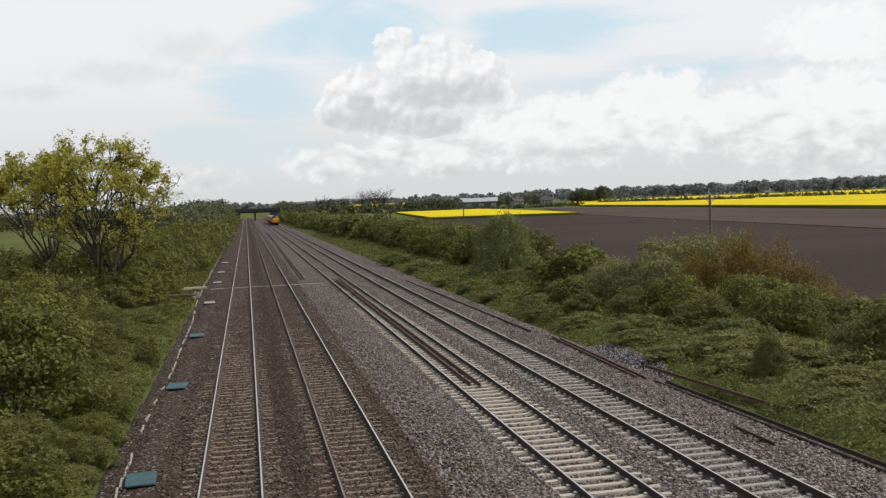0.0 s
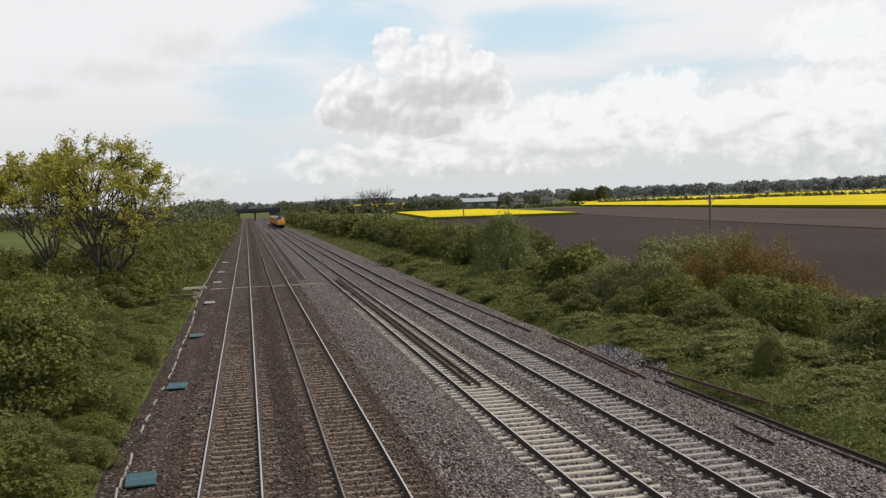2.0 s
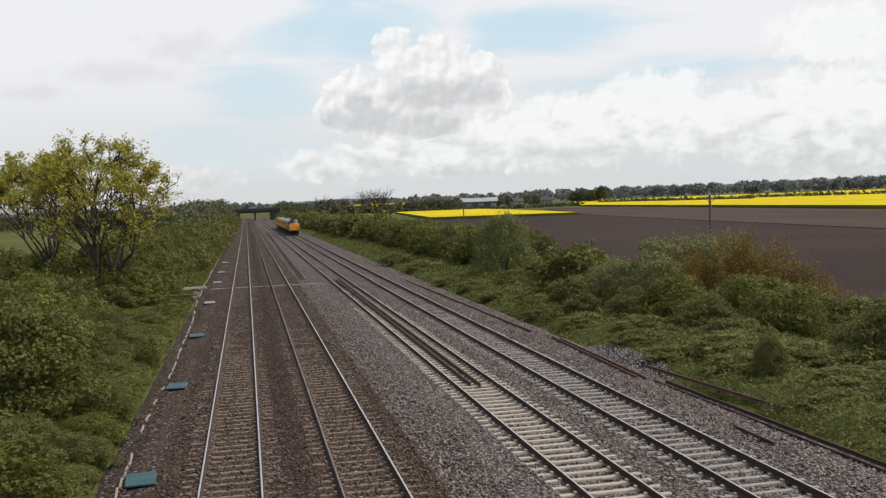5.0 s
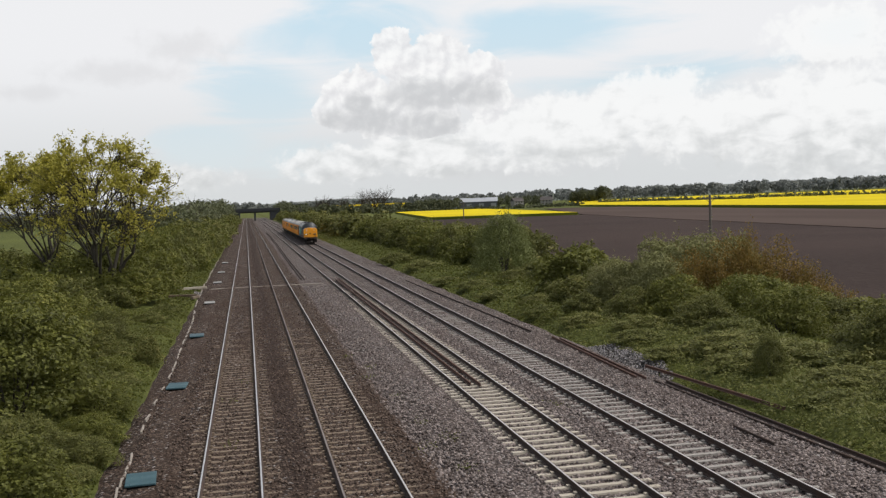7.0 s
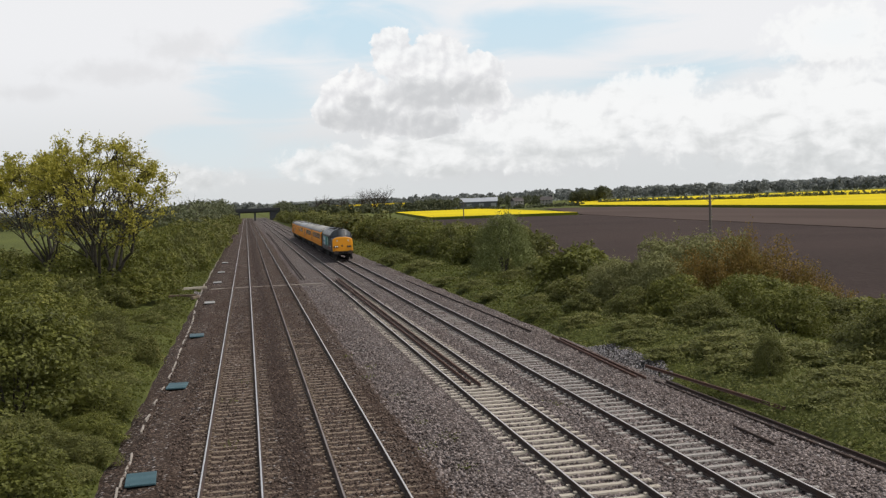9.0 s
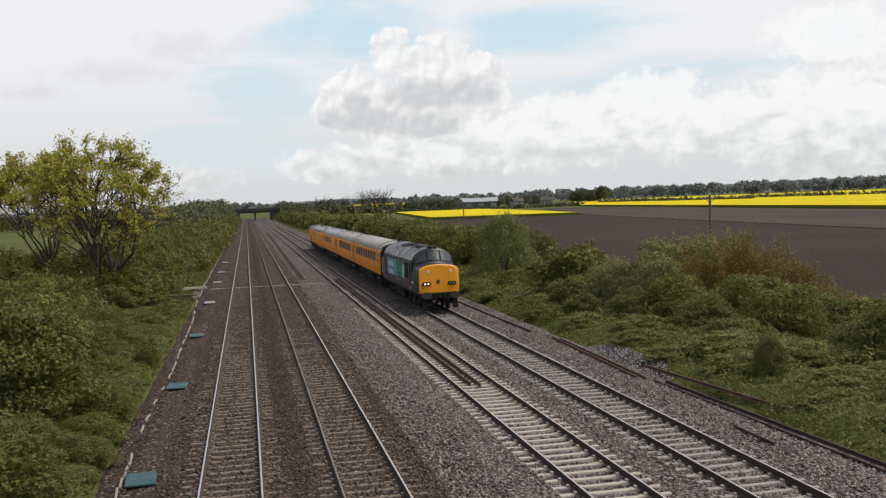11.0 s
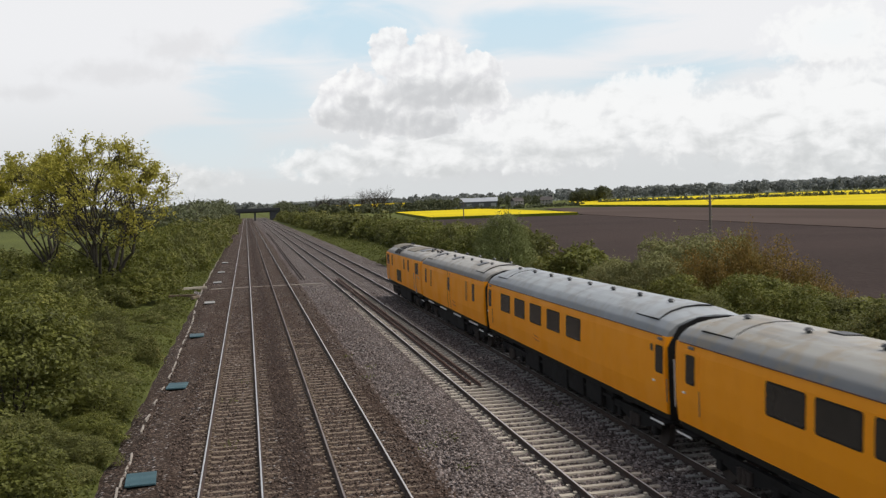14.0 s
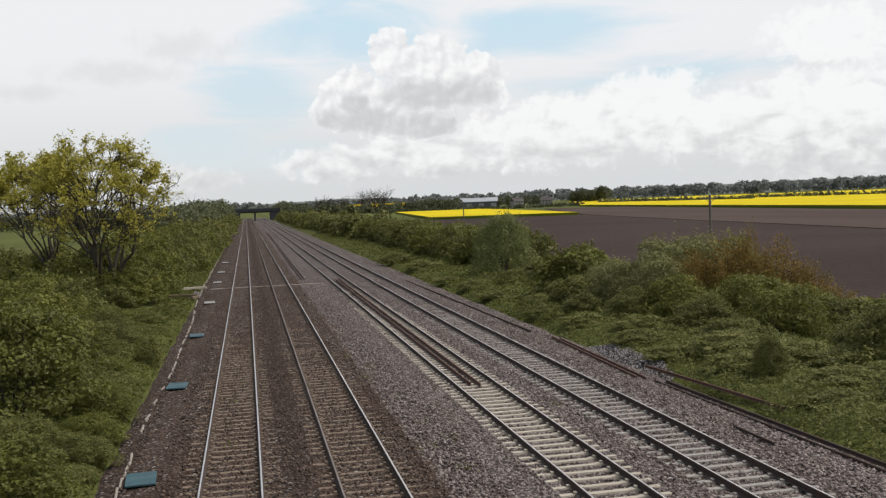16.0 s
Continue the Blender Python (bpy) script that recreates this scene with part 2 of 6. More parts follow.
def plough_mat():
    n = Net("ploughed_soil")
    c = n.coords()
    rows = n.add("ShaderNodeTexWave", Vector=c, Scale=0.55, Distortion=1.5, Detail=2.0).outputs["Fac"]
    a = n.noise(c, 0.02, 4)
    b = n.noise(c, 1.6, 4)
    col = n.mix(n.step(a, 0.35, 0.65), (0.036, 0.025, 0.021), (0.050, 0.034, 0.029))
    col = n.mix(n.math("MULTIPLY", rows, 0.3), col, (0.025, 0.0175, 0.015))
    col = n.mix(n.step(b, 0.4, 0.75, 0.0, 0.4), col, (0.06, 0.044, 0.037))
    n.bump(b, 0.8, 0.15)
    return n.surface(col, 0.95)


def harrow_mat():
    n = Net("harrowed_soil")
    c = n.coords()
    a = n.noise(n.scaled(c, (1.0, 0.2, 1.0)), 0.03, 4)
    b = n.noise(c, 2.0, 4)
    col = n.mix(n.step(a, 0.35, 0.65), (0.06, 0.041, 0.033), (0.078, 0.055, 0.045))
    col = n.mix(n.step(b, 0.4, 0.75, 0.0, 0.4), col, (0.05, 0.034, 0.028))
    return n.surface(col, 0.95)


def crop_mat(name, a, b):
    n = Net(name)
    c = n.coords()
    x = n.noise(n.scaled(c, (1.0, 0.3, 1.0)), 0.03, 4)
    y = n.noise(c, 1.5, 4)
    col = n.mix(n.step(x, 0.35, 0.65), a, b)
    col = n.mix(n.step(y, 0.45, 0.8, 0.0, 0.35), col, tuple(v * 0.6 for v in a))
    n.bump(y, 0.6, 0.2)
    return n.surface(col, 0.9)


M_GROUND, M_PLOUGH, M_HARROW = ground_mat(), plough_mat(), harrow_mat()
M_RAPE = crop_mat("rape_in_flower", (0.5117, 0.3903, 0.0034), (0.5848, 0.46, 0.0051))
M_RAPE_STEM = crop_mat("rape_stems", (0.10, 0.12, 0.02), (0.14, 0.15, 0.02))
M_PASTURE = crop_mat("pasture_grass", (0.075, 0.1162, 0.01875), (0.0975, 0.1425, 0.0225))
# The hills' haze is mixed into their green as a pale grey.
M_HILL_HAZE = crop_mat("far_hill", (0.115, 0.130, 0.118), (0.145, 0.158, 0.140))
SKY_HEAP = [(8.61, 8.27, 1.33, 1.58), (11.09, 7.41, 2.22, 1.97), (13.26, 6.55, 1.97, 1.74), (9.77, 5.92, 2.38, 1.43), (6.62, 5.72, 2.22, 1.97), (5.35, 5.29, 1.27, 1.27), (8.47, 4.88, 2.85, 1.43), (10.99, 4.78, 1.58, 1.27), (13.85, 5.44, 1.43, 1.27)]
SKY_SHADE = [(10.4, 5.96, 2.69, 0.95), (12.92, 5.95, 1.9, 0.82), (7.2, 4.61, 1.9, 0.95), (10.34, 4.28, 2.38, 0.89), (6.61, 5.41, 0.95, 0.79), (5.33, 4.77, 0.95, 0.63)]
SKY_BLUE = [(1.37, 6.16, 4.75, 2.85), (-1.49, 3.48, 4.75, 1.9), (16.79, 8.98, 7.29, 2.22), (23.45, 6.46, 8.24, 1.43), (6.78, 9.38, 6.97, 2.85), (3.37, 2.71, 4.75, 1.58), (32.65, 7.78, 1.9, 1.27)]
SKY_SMUDGE = [(-2.72, 8.77, 2.85, 0.95), (-6.15, 7.45, 3.49, 0.76), (-10.54, 6.43, 2.22, 0.48), (31.8, 6.57, 2.22, 0.7), (27.78, 3.18, 6.34, 0.95), (22.82, 5.44, 1.27, 0.7), (29.52, 3.97, 1.9, 0.76), (14.65, 1.66, 8.24, 0.76), (26.3, 2.36, 6.97, 0.63)]
SKY_BANK = [(5.22, 2.34, 3.8, 1.27), (10.27, 2.62, 5.07, 1.43), (17.85, 3.55, 6.02, 2.38), (22.81, 5.14, 4.12, 1.9), (26.92, 3.53, 6.97, 2.38), (32.01, 3.22, 6.34, 3.8), (14.74, 4, 2.85, 1.27), (32.1, 7.83, 3.8, 1.9), (-5.43, 1.77, 6.34, 0.95)]


# ---- building helpers ----
def part(name, bm, mat, parent=None, label="", smooth=False):
    """Links a bmesh as one mesh object, under a thing or a part."""
    me = bpy.data.meshes.new(name)
    bmesh.ops.recalc_face_normals(bm, faces=bm.faces)
    if smooth:
        for f in bm.faces:
            f.smooth = True
    bm.to_mesh(me)
    bm.free()
    me.materials.append(mat)
    if smooth:
        me.set_sharp_from_angle(angle=radians(32))
    ob = new(name, me)
    ob.parent = parent
    if label:
        tagged(ob, label)
    return ob


def thing(name, label, category, at=(0, 0, 0), group="", kind=""):
    ob = new(name)
    ob.empty_display_size = 0.2
    ob.location = at
    return tagged(ob, label, category, group, kind)


def box(x0, x1, y0, y1, z0, z1, bevel=0.0, bm=None):
    bm = bm or bmesh.new()
    m = Matrix.LocRotScale(((x0 + x1) / 2, (y0 + y1) / 2, (z0 + z1) / 2), None, (x1 - x0, y1 - y0, z1 - z0))
    got = bmesh.ops.create_cube(bm, size=1.0, matrix=m)["verts"]
    if bevel:
        edges = list({e for v in got for e in v.link_edges})
        bmesh.ops.bevel(bm, geom=edges, offset=bevel, segments=1, affect="EDGES")
    return bm


def tube(p0, p1, r0, r1=None, seg=12, bm=None):
    bm = bm or bmesh.new()
    p0, p1 = Vector(p0), Vector(p1)
    d = p1 - p0
    m = Matrix.Translation((p0 + p1) / 2) @ d.to_track_quat("Z", "Y").to_matrix().to_4x4()
    bmesh.ops.create_cone(bm, cap_ends=True, segments=seg, radius1=r0, radius2=r0 if r1 is None else r1, depth=d.length, matrix=m)
    return bm


def loft(rings, bm=None, caps=True, closed=True):
    bm = bm or bmesh.new()
    vs = [[bm.verts.new(p) for p in ring] for ring in rings]
    n = len(rings[0])
    for a, b in zip(vs, vs[1:]):
        for i in range(n if closed else n - 1):
            j = (i + 1) % n
            bm.faces.new((a[i], a[j], b[j], b[i]))
    if caps:
        bm.faces.new(vs[0])
        bm.faces.new(vs[-1][::-1])
    return bm


def slab(fn, u0, u1, v0, v1, nu, nv, low, high, corner=0.0, bm=None):
    """A thin curved plate on the surface fn(u, v) -> point, between the offsets low and high along its normal."""
    bm = bm or bmesh.new()

    def at(u, v, off):
        e = 1e-3
        p = Vector(fn(u, v))
        n = (Vector(fn(u + e, v)) - p).cross(Vector(fn(u, v + e)) - p).normalized()
        return p + n * off
    grid = {}
    for k, off in enumerate((low, high)):
        for i in range(nu + 1):
            for j in range(nv + 1):
                u, v = u0 + (u1 - u0) * i / nu, v0 + (v1 - v0) * j / nv
                grid[k, i, j] = bm.verts.new(at(u, v, off))
    for i in range(nu):
        for j in range(nv):
            bm.faces.new((grid[1, i, j], grid[1, i + 1, j], grid[1, i + 1, j + 1], grid[1, i, j + 1]))
    rim = [(i, 0) for i in range(nu)] + [(nu, j) for j in range(nv)] + [(i, nv) for i in range(nu, 0, -1)] + [(0, j) for j in range(nv, 0, -1)]
    for a, b in zip(rim, rim[1:] + rim[:1]):
        bm.faces.new((grid[0, *a], grid[0, *b], grid[1, *b], grid[1, *a]))
    return bm


def quick_mesh(name, verts, quads, mat):
    """A mesh from arrays of corners and four-sided faces."""
    me = bpy.data.meshes.new(name)
    verts, quads = np.asarray(verts, np.float32), np.asarray(quads, np.int32)
    me.vertices.add(len(verts))
    me.vertices.foreach_set("co", verts.ravel())
    me.loops.add(quads.size)
    me.loops.foreach_set("vertex_index", quads.ravel())
    me.polygons.add(len(quads))
    me.polygons.foreach_set("loop_start", np.arange(0, quads.size, 4, dtype=np.int32))
    me.update(calc_edges=True)
    me.materials.append(mat)
    return me


def leaves_at(rng, c, out, size, spread=0.9, long=0.55):
    """Folded four-cornered leaves at the points c, facing roughly along out."""
    n = len(c)
    nrm = out + rng.normal(0, spread, (n, 3))
    nrm /= np.linalg.norm(nrm, axis=1)[:, None] + 1e-9
    a = np.cross(nrm, rng.normal(0, 1, (n, 3)))
    a /= np.linalg.norm(a, axis=1)[:, None] + 1e-9
    b = np.cross(nrm, a)
    s = (size * rng.uniform(0.6, 1.35, n))[:, None]
    v = np.stack((c - a * s, c + b * s * long + nrm * s * 0.2, c + a * s, c - b * s * long + nrm * s * 0.2), 1)
    return v.reshape(-1, 3)


def quads_for(n, start=0):
    return np.arange(n * 4).reshape(-1, 4) + start


def cloud_points(rng, blobs, n, inner=0.55):
    """Points in the outer part of a heap of lumps, with the way out of their lump."""
    blobs = np.asarray(blobs, float)
    w = (blobs[:, 3] * blobs[:, 4] * blobs[:, 5]) ** (2 / 3)
    k = rng.choice(len(blobs), n, p=w / w.sum())
    d = rng.normal(0, 1, (n, 3))
    d[:, 2] = np.where(d[:, 2] < -0.6, -d[:, 2], d[:, 2])
    d /= np.linalg.norm(d, axis=1)[:, None]
    r = inner + (1.08 - inner) * np.sqrt(rng.uniform(0, 1, n))
    r += rng.normal(0, 0.05, n)
    return blobs[k, :3] + d * blobs[k, 3:] * r[:, None], d


def clumps(rng, rx, ry, h, n, size):
    """Leaf clumps spread over a shrub of that size standing on z = 0, with gaps between them."""
    out = []
    for i in range(n):
        a = i * 2.39996 + rng.normal(0, 0.35)
        up = min(0.98, max(0.02, (i + 0.5) / n + rng.normal(0, 0.05)))
        side = math.sqrt(1 - up * up * 0.97) * rng.uniform(0.66, 0.92)
        k = size * rng.uniform(0.65, 1.35)
        out.append((math.cos(a) * rx * side, math.sin(a) * ry * side, h * (0.1 + 0.76 * up * rng.uniform(0.86, 1.06)), rx * k, ry * k, h * k * 0.5))
    return out


def stem_mesh(ends, h, count):
    """Bent stems from the root to the given ends."""
    bm = bmesh.new()
    for b in ends[:count]:
        foot = Vector((b[0] * 0.15, b[1] * 0.15, -0.15))
        mid = Vector((b[0] * 0.6, b[1] * 0.6, b[2] * 0.5))
        tube(foot, mid, 0.035 * h / 3, 0.022 * h / 3, 5, bm)
        tube(mid, Vector(b[:3]), 0.022 * h / 3, 0.008 * h / 3, 5, bm)
    stems = bpy.data.meshes.new("branch")
    bm.to_mesh(stems)
    bm.free()
    stems.materials.append(M_BARK)
    return stems


def shrub_meshes(seed, rx, ry, h, n, leaf, mat, clump_count=26, size=0.3):
    """Foliage in clumps with ragged sprays over a shaded heart, and the stems under it."""
    rng = np.random.default_rng(seed)
    blobs = clumps(rng, rx, ry, h, clump_count, size)
    c, d = cloud_points(rng, blobs, int(n * 0.62), 0.7)
    heart, dh = cloud_points(rng, [(0, 0, h * 0.36, rx * 0.74, ry * 0.74, h * 0.42)], int(n * 0.24), 0.6)
    m = max(1, int(n * 0.14) // 8)
    root, way = cloud_points(rng, blobs, m, 0.9)
    way[:, 2] = np.abs(way[:, 2]) + 0.35
    reach = rng.uniform(0.25, 1.0, m) * h * 0.13
    tt = rng.uniform(0, 1, (m, 8, 1))
    tips = (root[:, None, :] + way[:, None, :] * reach[:, None, None] * tt + rng.normal(0, 0.012 * h, (m, 8, 3))).reshape(-1, 3)
    c = np.concatenate((c, heart, tips))
    d = np.concatenate((d, dh, np.repeat(way, 8, 0)))
    keep = c[:, 2] > 0.02
    c, d = c[keep], d[keep] + np.array((0, 0, 0.6))
    crown = quick_mesh("foliage", leaves_at(rng, c, d, leaf, 0.75), quads_for(len(c)), mat)
    return crown, stem_mesh(blobs[::-1], h, 10)


def wand_meshes(seed, r, h, shoots, per, leaf, mat):
    """A thicket of upright shoots, thinly leaved, with bare tops."""
    rng = np.random.default_rng(seed)
    pts, ends = [], []
    for _ in range(shoots):
        a, q = rng.uniform(0, 6.28), math.sqrt(rng.uniform())
        top = Vector((math.cos(a) * r * q, math.sin(a) * r * q, h * (1 - 0.42 * q * q) * rng.uniform(0.72, 1.04)))
        ends.append(tuple(top))
        t = 1 - rng.uniform(0, 1, per) ** 1.2 * 0.8
        p = np.outer(t, np.array((top.x, top.y, 0.0))) * (0.35 + 0.65 * t)[:, None]
        p[:, 2] = t * top.z
        pts.append(p + rng.normal(0, 0.11, (per, 3)))
    c = np.concatenate(pts)
    out = np.tile(np.array((0.0, 0.0, 0.5)), (len(c), 1))
    crown = quick_mesh("foliage", leaves_at(rng, c, out, leaf, 0.9), quads_for(len(c)), mat)
    return crown, stem_mesh(ends, h * 0.3, shoots)


def shrub(name, meshes, label, at, turn=0.0, size=(1, 1, 1), group="shrubs along the line"):
    base = thing(name, label, "shrub", at, group)
    base.rotation_euler = (0, 0, turn)
    base.scale = size
    for nm, me in zip(("foliage", "branch"), meshes):
        o = new(nm, me)
        o.parent = base
    return base


def rise(x, y):
    """Height of the ground beside the line."""
    def s(a, lo, hi):
        t = min(1.0, max(0.0, (a - lo) / (hi - lo)))
        return t * t * (3 - 2 * t)
    z = -0.62
    z += 0.42 * s(-x, 3.6, 5.0) + 0.25 * s(-x, 5.0, 9.0) - 0.25 * s(-x, 14.0, 30.0)
    z += 0.45 * s(x, 15.6, 16.8) + 0.35 * s(x, 16.0, 20.0) - 0.62 * s(x, 21.0, 26.5)
    if -40 < x < 60 and y < 400:
        w = s(-x, 4.0, 6.0) * (1 - s(-x, 13.0, 17.0)) + s(x, 15.5, 17.5) * (1 - s(x, 23.0, 26.5))
        z += w * 0.22 * (noise.noise((x * 0.35, y * 0.35, 0)) + 0.6 * noise.noise((x * 0.9, y * 0.9, 3.0)))
    return z


# ---- ground ----
def build_ground():
    xs = [-4400, -2500, -1200, -600, -300, -150, -90, -60, -45] + [-36 + 1.5 * i for i in range(12)] + [-18 + 0.6 * i for i in range(28)]
    xs += [0, 5, 10] + [13.8 + 0.6 * i for i in range(30)] + [32 + 2.5 * i for i in range(8)] + [60, 90, 140, 220, 350, 600, 1000, 1800, 3000, 4400]
    ys = [-400, -200, -100, -50, -20, 0] + [8 + 0.8 * i for i in range(140)] + [120 + 3 * i for i in range(40)] + [250, 290, 340, 400, 480, 580, 700, 900, 1200, 1700, 2500, 3500, 4400]
    v = [(x, y, rise(x, y)) for y in ys for x in xs]
    nx = len(xs)
    q = [(j * nx + i, j * nx + i + 1, (j + 1) * nx + i + 1, (j + 1) * nx + i) for j in range(len(ys) - 1) for i in range(nx - 1)]
    me = quick_mesh("ground", v, q, M_GROUND)
    me.polygons.foreach_set("use_smooth", [True] * len(q))
    tagged(new("ground", me), "rough green grass ground beside the railway", "ground", kind="structure")


def ballast_strip(name, xs_list, mat, label, seed):
    ys = [-40 + 1.0 * i for i in range(190)] + [150 + 5 * i for i in range(60)] + [450 + 20 * i for i in range(20)]
    v = []
    for y in ys:
        for x, z, wob in xs_list:
            k = noise.noise((x * 3.1, y * 0.45, seed)) * wob
            v.append((x + k, y, z + (0.022 * noise.noise((x * 1.7, y * 0.9, seed + 5.0)) if wob >= 0 else 0)))
    nx = len(xs_list)
    q = [(j * nx + i, j * nx + i + 1, (j + 1) * nx + i + 1, (j + 1) * nx + i) for j in range(len(ys) - 1) for i in range(nx - 1)]
    me = quick_mesh(name, v, q, mat)
    me.polygons.foreach_set("use_smooth", [True] * len(q))
    return tagged(new(name, me), label, "ballast", kind="structure")


build_ground()
TRACK_X = {"a": -0.683, "b": 2.711, "c": 8.146, "d": 11.585}


def bed_z(x):
    """Height of the stone between and beside the rails of each track."""
    for key, crib, shoulder in (("a", -0.200, -0.184), ("b", -0.198, -0.183), ("c", -0.245, -0.212), ("d", -0.222, -0.204)):
        d = abs(x - TRACK_X[key])
        if d < 0.72:
            return crib
        if d < 1.75:
            return shoulder
    return -0.225


ballast_strip("ballast_bed_1", [(-4.7, -0.72, 0.25), (-4.1, -0.36, 0.25), (-3.2, -0.27, 0.12)] + [(-2.6 + 0.25 * i, bed_z(-2.6 + 0.25 * i), 0.0) for i in range(28)] + [(4.6, -0.235, 0.25)],
              M_BALLAST_BROWN, "brown stained stone ballast under the two older tracks", 3)
ballast_strip("ballast_bed_2", [(4.2, -0.235, 0.3), (4.9, -0.27, 0.0), (5.5, -0.26, 0.0), (6.1, -0.23, 0.0)] + [(6.5 + 0.25 * i, bed_z(6.5 + 0.25 * i), 0.0) for i in range(27)] + [(13.4, -0.235, 0.0), (14.2, -0.28, 0.1), (15.0, -0.34, 0.15), (15.7, -0.42, 0.2), (16.3, -0.8, 0.3)],
              M_BALLAST, "grey crushed stone ballast under the two newer tracks", 4)


def field(name, corners, z0, z1, top, side, label, kind="structure"):
    bm = bmesh.new()
    lo = [bm.verts.new((x, y, z0)) for x, y in corners]
    hi = [bm.verts.new((x, y, z1)) for x, y in corners]
    bm.faces.new(hi)
    for i in range(len(corners)):
        j = (i + 1) % len(corners)
        f = bm.faces.new((lo[i], lo[j], hi[j], hi[i]))
        f.material_index = 1
    ob = part(name, bm, top)
    ob.data.materials.append(side)
    return tagged(ob, label, "field", kind=kind)


field("field_1", [(31.5, -60), (141, -60), (174, 240), (216, 575), (190, 640), (126, 372), (46, 412), (30, 300), (26.5, 110), (26.5, 62), (31.5, 40)], -0.9, -0.24, M_PLOUGH, M_PLOUGH, "bare dark brown ploughed field")
field("field_2", [(80, -60), (140.5, -60), (173, 240), (215, 570), (190, 636), (127, 374), (112, 260), (99, 145)], -0.8, -0.14, M_HARROW, M_HARROW, "paler pinkish brown harrowed strip of field")
field("field_3", [(73, 404), (125.5, 377), (150, 560), (165, 720), (104, 720)], -0.9, 0.75, M_RAPE, M_RAPE_STEM, "bright yellow rapeseed field in full flower")
field("field_4", [(142, -60), (180, 262), (217, 569), (232, 690), (420, 1300), (640, 1350), (830, 1050), (900, -60)], -0.9, 0.85, M_RAPE, M_RAPE_STEM, "wide bright yellow rapeseed field in flower")
field("field_5", [(-300, 40), (-16, 40), (-14, 330), (-40, 420), (-300, 420)], -0.9, -0.28, M_PASTURE, M_PASTURE, "green pasture behind the lineside trees")


def sloped_field(name, corners, mat, label):
    bm = bmesh.new()
    bm.faces.new([bm.verts.new(c) for c in corners])
    bmesh.ops.solidify(bm, geom=bm.faces[:], thickness=0.6)
    return tagged(part(name, bm, mat), label, "field", kind="structure")


sloped_field("field_6", [(75, 880, 3.4), (150, 880, 3.4), (182, 1150, 7.6), (95, 1150, 7.6)], M_RAPE, "yellow rapeseed field on a distant slope")


def far_hill(name, x0, x1, y0, y1, peak, label):
    """A long low rise of ground."""
    nx, ny = 40, 10
    v = []
    for j in range(ny + 1):
        for i in range(nx + 1):
            a, b = i / nx, j / ny
            h = peak * math.sin(math.pi * a) ** 0.6 * math.sin(math.pi * b * 0.98 + 0.03) * (0.8 + 0.25 * noise.noise((a * 5, b * 2, peak)))
            v.append((x0 + (x1 - x0) * a, y0 + (y1 - y0) * b, -1.5 + h))
    q = [(j * (nx + 1) + i, j * (nx + 1) + i + 1, (j + 1) * (nx + 1) + i + 1, (j + 1) * (nx + 1) + i) for j in range(ny) for i in range(nx)]
    ob = new(name, quick_mesh(name, v, q, M_HILL_HAZE))
    return tagged(ob, label, "hill", kind="structure")


far_hill("hill_1", -900, 900, 2900, 3700, 34, "low grey-green hill on the horizon, haze in its colour")
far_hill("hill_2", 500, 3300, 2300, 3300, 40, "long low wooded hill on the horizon")


